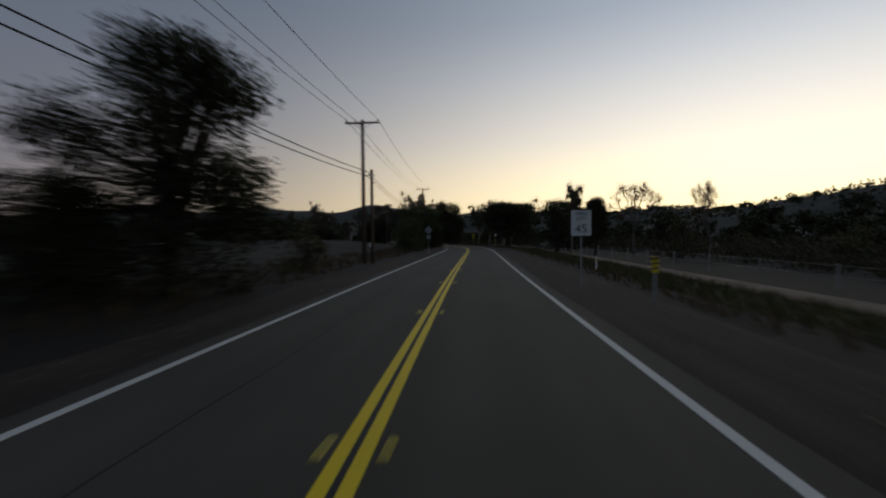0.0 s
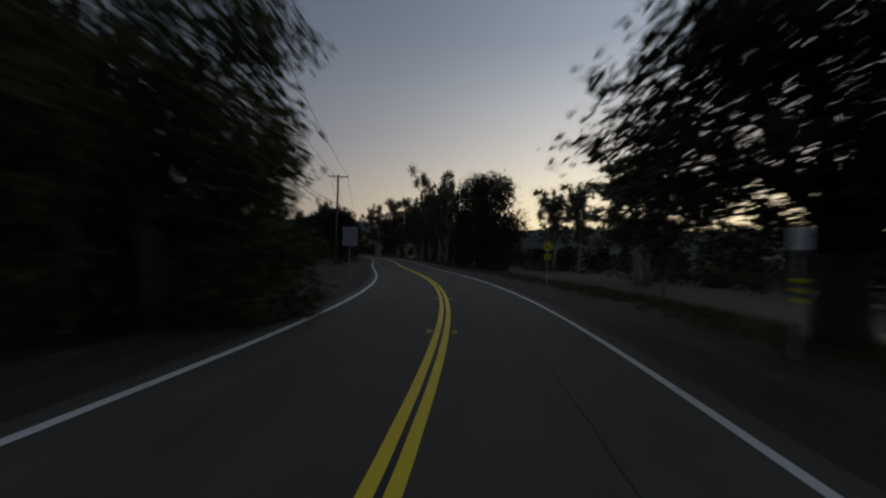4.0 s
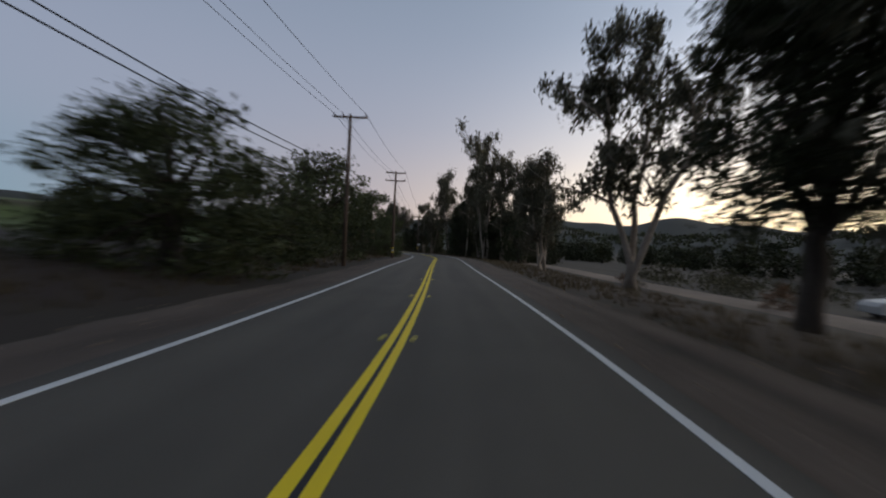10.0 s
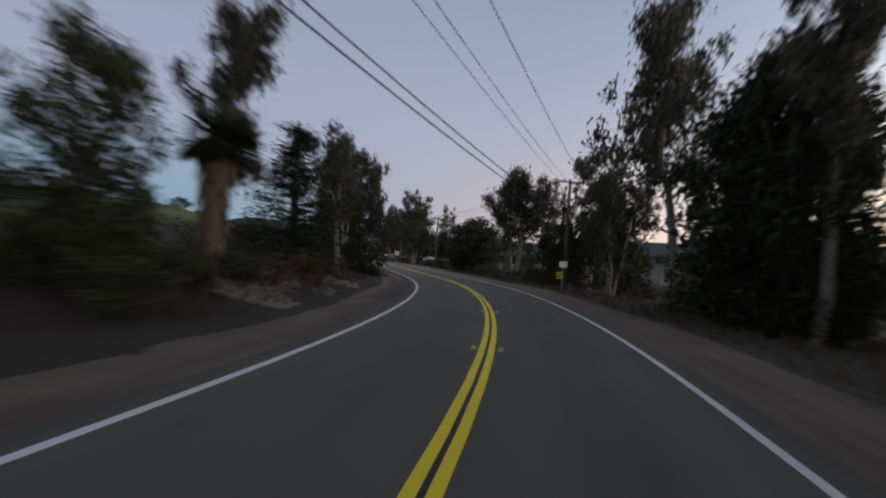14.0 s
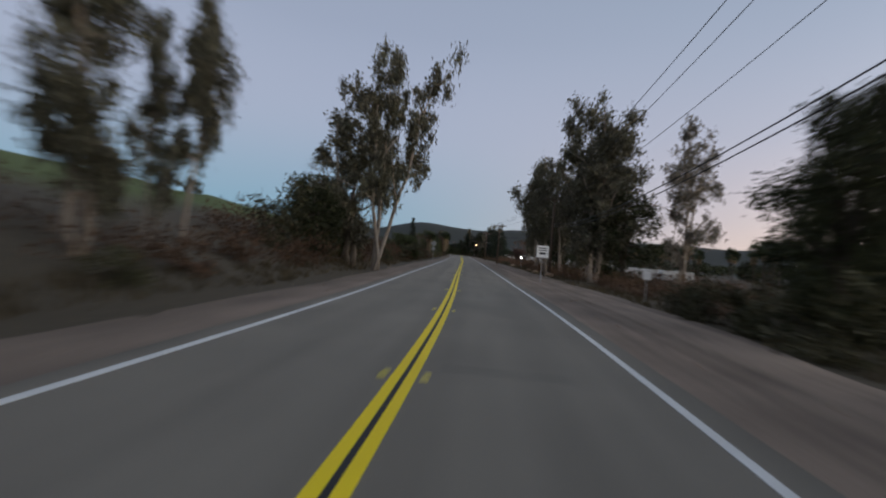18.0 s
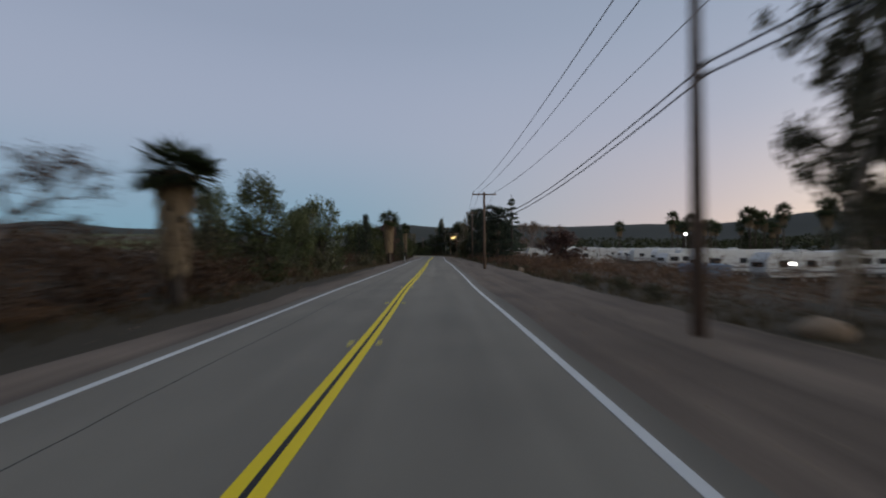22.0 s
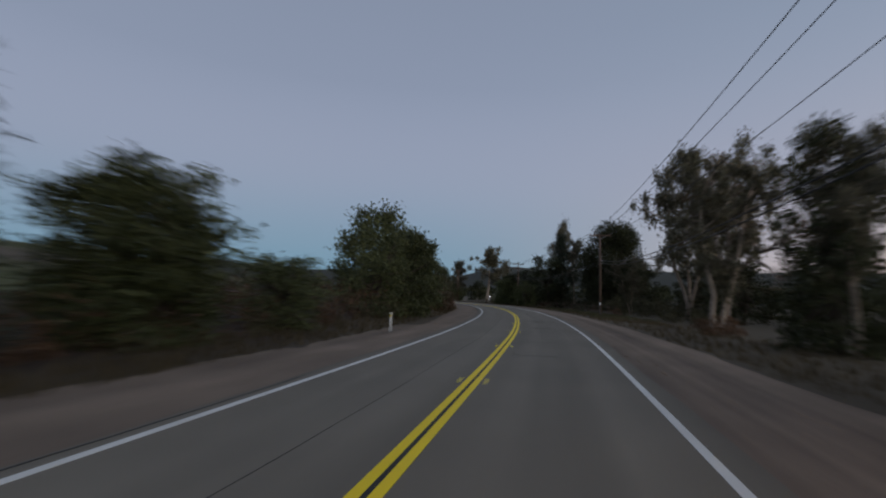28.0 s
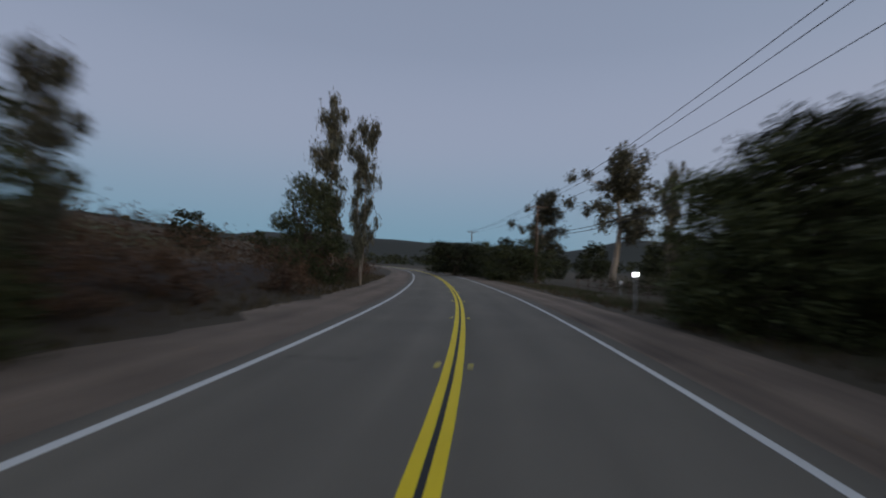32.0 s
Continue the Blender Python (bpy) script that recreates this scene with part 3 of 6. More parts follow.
def broadleaf(seed, leafm, name="oak_tree", low=0.12, count=6500, droop=0.2, size=0.3, wide=3.0, lumps=70, bark=None, limbs=True):
    """A dense round tree with a lumpy outline, its leaves reaching almost to the ground."""
    rng = np.random.default_rng(seed)
    tree = empty(name, Matrix(), "", "tree")
    wood, cc, cr = [], [], []
    stem = bent(rng, (0, 0, -0.3), (rng.normal() * 0.3, rng.normal() * 0.3, 4.2), 0.12, 6)
    wood.append(tube(stem, np.linspace(0.34, 0.2, 6), 9))
    for j in range(lumps):
        ang, u = j * 2.39996 + rng.normal(), rng.random()
        z = 10 * (low + (0.95 - low) * u)
        rel = u
        girth = math.sqrt(max(0.06, 1 - (abs(rel - 0.4) / 0.66) ** 2.4))
        r = wide * girth * (0.45 + 0.5 * rng.random() ** 0.6)
        e = np.array([math.cos(ang) * r, math.sin(ang) * r, z - 0.35])
        cc.append(e)
        cr.append(np.array([0.95, 0.95, 0.8]) * (0.55 + 0.75 * rng.random()) * wide / 3)
        if limbs and j % 4 == 0:
            b = bent(rng, stem[3 + j % 3], e, 0.1, 5)
            wood.append(tube(b, np.linspace(0.13, 0.025, 5), 5))
    for z in np.linspace(low * 10 + 0.8, 7.6, 5):
        cc.append(np.array([0, 0, z]))
        cr.append(np.array([1.6, 1.6, 1.1]) * wide / 3)
    v, f = join(wood)
    part("trunk", mesh_of("trunk", v, f, bark or BARK_DARK, True), tree)
    lv, lf = leaves(rng, cc, cr, count, size, 1.9, droop, 0.3)
    part("crown", crown_mesh("crown", lv, lf, leafm), tree)
    return tree


def shrub(seed, leafm, count=1500, size=0.16, flat=0.75, name="shrub"):
    """Built 2 m high and about 2.6 m across."""
    rng = np.random.default_rng(seed)
    tree = empty(name, Matrix(), "", "shrub")
    wood, cc, cr = [], [], []
    for j in range(16):
        ang, r = rng.random() * 6.28, rng.random() ** 0.6 * 1.05
        z = 0.25 + (1.75 - 0.25) * rng.random() * math.sqrt(max(0.15, 1 - (r / 1.25) ** 2))
        e = np.array([math.cos(ang) * r, math.sin(ang) * r, z - 0.15])
        cc.append(e)
        cr.append(np.array([0.42, 0.42, 0.34]) * (0.7 + 0.6 * rng.random()))
        if j % 2 == 0:
            wood.append(tube(bent(rng, (rng.normal() * 0.1, rng.normal() * 0.1, -0.1), e, 0.04, 4), np.linspace(0.03, 0.008, 4), 4))
    v, f = join(wood)
    part("trunk", mesh_of("trunk", v, f, BARK_DARK), tree)
    lv, lf = leaves(rng, cc, cr, count, size, 2.2, -0.3, 0.2)
    part("foliage", crown_mesh("foliage", lv, lf, leafm), tree)
    return tree


def conifer(seed, tiers=17, sparse=1.0, wide=1.9, bare=0.08, count=5200, up=-0.1, name="conifer_tree", leafm=None):
    rng = np.random.default_rng(seed)
    tree = empty(name, Matrix(), "", "tree")
    wood, cc, cr = [tube(bent(rng, (0, 0, -0.3), (0, 0, 9.9), 0.03, 8), np.linspace(0.22, 0.03, 8), 8)], [], []
    for j in range(tiers):
        z = 10 * (bare + (0.97 - bare) * j / tiers)
        reach = wide * (1 - ((z / 10 - bare) / (1 - bare)) ** 1.25) + 0.16
        for k in range(5 if sparse > 0.8 else 4):
            ang = rng.random() * 6.28
            q = reach * (0.65 + 0.45 * rng.random())
            tip = np.array([math.cos(ang) * q, math.sin(ang) * q, z + up * q + rng.normal() * 0.12])
            wood.append(tube([(0, 0, z), tuple(tip * 0.5 + np.array([0, 0, z]) * 0.5 + (0, 0, 0.06)), tuple(tip)], (0.045, 0.03, 0.012), 4))
            for w in (0.35, 0.6, 0.85, 1.0):
                cc.append(np.array([0, 0, z]) * (1 - w) + tip * w)
                cr.append(np.array([0.34, 0.34, 0.17 if sparse < 1 else 0.3]) * (0.8 + 0.5 * rng.random()) * sparse * (1.0 if sparse < 1 else 1.35))
    v, f = join(wood)
    part("trunk", mesh_of("trunk", v, f, BARK_DARK, True), tree)
    lv, lf = leaves(rng, cc, cr, count, 0.27 if sparse < 1 else 0.24, 4.0, 0.15, 0.0)
    part("crown", crown_mesh("crown", lv, lf, leafm or PINE_LEAF), tree)
    return tree


def pine(seed, count=6200):
    """A broad dark pine with spreading, layered limbs."""
    rng = np.random.default_rng(seed)
    tree = empty("pine_tree", Matrix(), "", "tree")
    line = bent(rng, (0, 0, -0.3), (0.2, 0.1, 9.4), 0.08, 8)
    wood, cc, cr = [tube(line, np.linspace(0.26, 0.05, 8), 8)], [], []
    for j in range(24):
        z = 10 * (0.14 + 0.8 * j / 24)
        reach = 3.1 * (1 - 0.68 * (z / 10) ** 1.6) * (0.55 + 0.5 * rng.random())
        ang = j * 2.4 + rng.normal() * 0.3
        tip = np.array([math.cos(ang) * reach, math.sin(ang) * reach, z + 0.3])
        wood.append(tube(bent(rng, (0.05, 0.05, z), tip, 0.08, 5), np.linspace(0.09, 0.02, 5), 5))
        for w in (0.4, 0.65, 0.85, 1.0):
            cc.append(np.array([0, 0, z]) * (1 - w) + tip * w + rng.normal(size=3) * 0.12)
            cr.append(np.array([0.78, 0.78, 0.5]) * (0.7 + 0.5 * rng.random()))
    v, f = join(wood)
    part("trunk", mesh_of("trunk", v, f, BARK_DARK, True), tree)
    lv, lf = leaves(rng, cc, cr, count, 0.28, 3.5, -0.2, 0.1)
    part("crown", crown_mesh("crown", lv, lf, PINE_LEAF), tree)
    return tree


def bare_tree(seed, mat=None, haze=1600, leafm=None, name="bare_tree"):
    """A mostly leafless tree with fine twigs."""
    rng = np.random.default_rng(seed)
    tree = empty(name, Matrix(), "", "tree")
    wood, cc, cr = [], [], []

    def grow(a, way, ln, r, depth):
        b = a + way * ln
        wood.append(tube(bent(rng, a, b, 0.05 * ln, 4), np.linspace(r, r * 0.62, 4), 5 if depth > 1 else 3))
        if depth == 0:
            cc.append(b)
            cr.append(0.5)
            return
        for _ in range(3):
            w = way + rng.normal(size=3) * 0.55 + np.array([0, 0, 0.18])
            grow(b, w / np.linalg.norm(w), ln * (0.62 + 0.2 * rng.random()), r * 0.6, depth - 1)
    grow(np.array([0, 0, -0.3]), np.array([0.02, 0, 1.0]), 2.9, 0.24, 4)
    v, f = join(wood)
    v = [Vector(q) for q in v]
    top = max(q.z for q in v)
    k = 10 / top
    v = [q * k for q in v]
    part("trunk", mesh_of("trunk", v, f, mat or BARE_TWIG), tree)
    if haze:
        lv, lf = leaves(rng, np.array(cc) * k, np.array(cr) * k * 1.2, haze, 0.15, 3, 0.3, 0.0)
        part("crown", crown_mesh("crown", lv, lf, leafm or SCRUB_LEAF), tree)
    return tree


def dead_snag(seed):
    rng = np.random.default_rng(seed)
    tree = empty("dead_tree", Matrix(), "", "tree")
    line = bent(rng, (0, 0, -0.3), (0.5, 0, 9.9), 0.12, 8)
    wood = [tube(line, np.linspace(0.3, 0.04, 8), 7)]
    for j in range(8):
        z = 2.5 + j * 0.85
        a = rng.random() * 6.28
        q = 2.4 - j * 0.18
        wood.append(tube(bent(rng, (0.03 * z, 0, z), (math.cos(a) * q, math.sin(a) * q, z - 0.6 + rng.random()), 0.12, 5), np.linspace(0.1, 0.02, 5), 5))
    v, f = join(wood)
    part("trunk", mesh_of("trunk", v, f, BARK_DARK, True), tree)
    return tree


def fan_palm(seed, skirt=0.45, fronds=58, thick=0.26, name="fan_palm"):
    """10 m high; the trunk wears a skirt of dead fronds."""
    rng = np.random.default_rng(seed)
    tree = empty(name, Matrix(), "", "palm")
    line = bent(rng, (0, 0, -0.3), (0.15, 0.1, 8.9), 0.04, 8)
    v, f = tube(line, [thick * k for k in (1.3, 1.0, 0.9, 0.85, 0.85, 0.85, 0.85, 0.8)], 9)
    part("trunk", mesh_of("trunk", v, f, BARK_DARK, True), tree)
    fv, ff = [], []

    def frond(base, ang, tilt, ln):
        d = np.array([math.cos(ang) * math.cos(tilt), math.sin(ang) * math.cos(tilt), math.sin(tilt)])
        side = np.array([-math.sin(ang), math.cos(ang), 0])
        mid = base + d * ln * 0.38
        fv_n = len(fv)
        fv.append(base)
        fv.append(base + side * 0.03)
        fv.append(mid)
        ff.append((fv_n, fv_n + 1, fv_n + 2))
        for q in range(11):
            b = (q - 5) / 5 * 1.25
            w = d * math.cos(b) + side * math.sin(b)
            tip = mid + w * ln * 0.62 + np.array([0, 0, -0.16 * ln * abs(b) - 0.08])
            n = len(fv)
            sw = np.cross(w, [0, 0, 1.0]) * 0.1 + np.array([0, 0, 0.02])
            fv.extend([mid, (mid + tip) / 2 + sw, tip, (mid + tip) / 2 - sw])
            ff.append((n, n + 1, n + 2))
            ff.append((n, n + 2, n + 3))
    for k in range(fronds):
        tilt = rng.uniform(-0.75, 1.5)
        frond(np.array([0.15, 0.1, 8.85 + rng.random() * 0.2]), rng.random() * 6.28, tilt, 2.0 + 0.5 * rng.random())
    part("fronds", crown_mesh("fronds", np.array(fv), np.array(ff), PALM_LEAF), tree, "green fan fronds")
    if skirt:
        n = 900
        z = 10 * (0.88 - skirt * rng.random(n) ** 1.3)
        a = rng.random(n) * 6.28
        r = thick + 0.12 + 0.5 * rng.random(n) * (z / 10)
        c = np.stack([np.cos(a) * r + 0.1, np.sin(a) * r + 0.08, z], -1)
        out = np.stack([np.cos(a) * 0.3, np.sin(a) * 0.3, -np.ones(n)], -1)
        ln = 0.5 + 0.5 * rng.random(n)[:, None]
        sd = np.stack([-np.sin(a), np.cos(a), 0 * a], -1) * 0.09
        sv = np.stack([c - sd, c + sd, c + out * ln], 1).reshape(-1, 3)
        i = np.arange(n) * 3
        part("skirt", crown_mesh("skirt", sv, np.stack([i, i + 1, i + 2], -1), PALM_SKIRT), tree, "hanging skirt of dry dead fronds")
    return tree


# ---- road ----
build_ground()
EDGE_L, EDGE_R = LANE_L + 0.45, LANE_R + 0.5


def wavy(base, amp, k):
    return lambda s: np.array([base + amp * noise.noise((a * 0.11, k, 0.0)) + 0.5 * amp * noise.noise((a * 0.5, k, 3.0)) for a in s])


S_END = RS[-1] - 2


def worn(s, d):
    """Asphalt darker on the winding first half and paler on the long straight, with polished wheel tracks and an oily
    middle.
    """
    along_tone = np.interp(s, (0, 200, 330, 380, 560, 610), (0.48, 0.6, 0.72, 1.38, 1.38, 1.08))
    q = np.abs(d)
    wheel = np.exp(-((q - 0.95) / 0.35) ** 2) + np.exp(-((q - 2.6) / 0.4) ** 2)
    streak = np.array([noise.noise((a * 0.035, b * 1.7, 2.0)) + 0.6 * noise.noise((a * 0.25, b * 2.6, 5.0)) for a, b in zip(s, d)])
    return along_tone * (0.95 + 0.1 * wheel + 0.16 * streak - 0.22 * np.clip((q - LANE_R - 0.1) / 0.3, 0, 1)), 0 * d


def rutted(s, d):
    """Dirt that tyres have pressed into pale and dark ruts along the road, with the soil's painted-in dimness at the
    start.
    """
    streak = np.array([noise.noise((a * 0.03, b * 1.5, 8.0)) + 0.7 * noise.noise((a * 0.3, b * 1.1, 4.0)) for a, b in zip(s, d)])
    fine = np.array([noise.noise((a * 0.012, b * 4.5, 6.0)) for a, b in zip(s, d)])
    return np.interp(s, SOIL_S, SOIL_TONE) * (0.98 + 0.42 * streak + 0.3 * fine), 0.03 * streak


def ribbon(name, s0, s1, d0, d1, z, mat, label, category, columns, shade):
    """A band that follows the road, cut into columns, with its own tone and wear."""
    s = np.arange(s0, s1 + 0.01, 1.25)
    a = d0(s) if callable(d0) else np.full(len(s), d0)
    b = d1(s) if callable(d1) else np.full(len(s), d1)
    k = np.linspace(0, 1, columns)
    d = (a[:, None] + (b - a)[:, None] * k[None, :])
    along = np.repeat(s, columns)
    tone, lift = shade(along, d.ravel())
    x, y, _ = spot(along, d.ravel())
    top = np.stack([x, y, z + lift * np.tile(np.sin(k * math.pi) ** 0.5, len(s))], -1)
    n = len(s)
    i = np.arange(n * columns).reshape(n, columns)
    f = np.stack([i[:-1, :-1], i[:-1, 1:], i[1:, 1:], i[1:, :-1]], -1).reshape(-1, 4).tolist()
    low = []
    for col, flip in ((0, False), (columns - 1, True)):
        base = n * columns + len(low)
        for r in range(n):
            q = top[i[r, col]].copy()
            q[2] -= 0.12
            low.append(q)
        for r in range(n - 1):
            face = (int(i[r, col]), int(i[r + 1, col]), base + r + 1, base + r)
            f.append(face[::-1] if flip else face)
    me = mesh_of(name, np.concatenate([top, np.array(low)]), f, mat)
    tones = np.concatenate([tone, np.full(len(low), 0.9)]).astype(np.float32)
    me.attributes.new("surface_tone", "FLOAT", "POINT").data.foreach_set("value", tones)
    return tagged(new(name, me), label, category, kind="structure")


def shoulder_left(s):
    return -LANE_L - np.interp(s, (0, 440, 470, 510, 570, 600), (2.4, 2.4, 1.7, 2.7, 2.7, 3.7)) + np.array([0.5 * noise.noise((a * 0.11, 1.0, 0.0)) + 0.3 * noise.noise((a * 0.5, 1.0, 3.0)) for a in s])


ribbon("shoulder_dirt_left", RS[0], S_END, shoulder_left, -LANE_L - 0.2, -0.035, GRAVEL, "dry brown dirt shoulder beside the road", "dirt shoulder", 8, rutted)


def shoulder_right(s):
    base = np.interp(s, SHOULDER_S, SHOULDER_W)
    return LANE_R + base + np.array([0.5 * noise.noise((a * 0.1, 7.0, 0.0)) + 0.25 * noise.noise((a * 0.5, 7.0, 1.0)) for a in s])


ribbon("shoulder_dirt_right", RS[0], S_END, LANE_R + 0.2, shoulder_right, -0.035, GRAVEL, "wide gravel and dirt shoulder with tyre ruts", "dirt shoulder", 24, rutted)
ribbon("road", RS[0], S_END, wavy(-EDGE_L, 0.12, 2.0), wavy(EDGE_R, 0.12, 4.0), 0.0, ASPHALT, "worn dark grey asphalt of a two-lane country road", "road", 28, worn)
strip("edge_line_left", RS[0], S_END, -LANE_L - 0.07, -LANE_L + 0.07, 0.006, WHITE_LINE, "worn white painted edge line", "road marking")
strip("edge_line_right", RS[0], S_END, LANE_R - 0.07, LANE_R + 0.07, 0.006, WHITE_LINE, "worn white painted edge line", "road marking")


def centre(offset):
    """The painted centre wanders a little against the road's own middle."""
    return lambda s: offset + np.interp(s, (0, 100, 215, 300, 420, 470, 520, 650), (0.02, 0.0, -0.05, -0.05, -0.1, -0.02, -0.06, -0.08))


strip("centre_line_left", RS[0], S_END, centre(-0.17), centre(-0.035), 0.006, YELLOW_LINE, "yellow painted no-passing centre line", "road marking")
strip("centre_line_right", RS[0], S_END, centre(0.035), centre(0.17), 0.006, YELLOW_LINE, "yellow painted no-passing centre line", "road marking")
strip("tar_seam", RS[0], S_END, centre(-0.035), centre(0.035), 0.004, TAR, "black tar seam between the yellow lines", "road marking")


def path_on_ground(name, s0, s1, d0, d1, label, step=3.0):
    """A dirt track laid on the natural ground."""
    s = np.arange(s0, s1 + 0.1, step)
    cols = np.linspace(d0, d1, 5)
    v = []
    for k, d in enumerate(cols):
        w = np.array([0.5 * noise.noise((a * 0.15, d0, float(k == 0))) if k in (0, 4) else 0.0 for a in s])
        x, y, _ = spot(s, d + w)
        z = ground_z(x, y) + (0.09 if k not in (0, 4) else -0.1)
        v.append(np.stack([x, y, z], -1))
    n = len(s)
    f = [(k * n + i, (k + 1) * n + i, (k + 1) * n + i + 1, k * n + i + 1) for k in range(4) for i in range(n - 1)]
    me = mesh_of(name, np.concatenate(v), f, GRAVEL, True)
    tone = np.array([(2.1 if d0 < -20 else 1.2) + 0.4 * noise.noise((q[0] * 0.2, q[1] * 0.2, 1.0)) for q in np.concatenate(v)], np.float32)
    me.attributes.new("surface_tone", "FLOAT", "POINT").data.foreach_set("value", tone)
    return tagged(new(name, me), label, "dirt track", kind="structure")


for (s0, s1, d0, d1), name, label in zip(TRACKS, ("dirt_track", "dirt_track", "driveway", "driveway"), ("pale dirt track beside the field", "pale dirt track beside the field", "bare dirt driveway that meets the road", "bare dirt pull-out beside the road")):
    path_on_ground(name, s0, s1, d0, d1, label)


def crack(s0, s1, d, wide, seed):
    """A tar-filled crack that wanders along the asphalt."""
    way = lambda s: np.array([d + 0.09 * noise.noise((a * 0.16, seed, 0.0)) + 0.04 * noise.noise((a * 0.9, seed, 2.0)) for a in s])
    strip("tar_crack", s0, s1, lambda s: way(s) - wide / 2, lambda s: way(s) + wide / 2, 0.005, TAR, "tar-filled crack along the asphalt", "road crack", step=0.8)


for seed, (s0, s1, d, wide) in enumerate(((-10, 60, -1.9, 0.02), (455, 500, -2.3, 0.008),
                                          (520, 600, -3.7, 0.03), (575, 632, -1.4, 0.007), (612, 640, 1.3, 0.01), (130, 210, -2.1, 0.02), (60, 150, 1.9, 0.018))):
    crack(s0, s1, d, wide, seed + 0.5)
rng_cross = random.Random(44)
for k in range(26):
    s = rng_cross.uniform(340, 700)
    d0 = rng_cross.choice((-3.3, 0.3)) + rng_cross.uniform(0, 0.6)
    d1 = d0 + rng_cross.uniform(1.2, 2.4)
    n = 9
    mid = [(s + 0.18 * noise.noise((q * 0.7, k * 3.0, 0.0)) + 0.1 * q / n, d0 + (d1 - d0) * q / (n - 1)) for q in range(n)]
    rim = [spot(a - 0.012, b) for a, b in mid] + [spot(a + 0.012, b) for a, b in mid[::-1]]
    v = [(float(p[0]), float(p[1]), 0.005) for p in rim]
    me = mesh_of("cross_crack", v + [(x, y, -0.05) for x, y, _ in v], [(i, i + 1, 2 * n - 2 - i, 2 * n - 1 - i)[::-1] for i in range(n - 1)] + [(i, (i + 1) % (2 * n), 2 * n + (i + 1) % (2 * n), 2 * n + i) for i in range(2 * n)], TAR)
    tagged(new("cross_crack", me), "thin dark crack across the asphalt", "road crack", "cracks across the road", kind="structure")


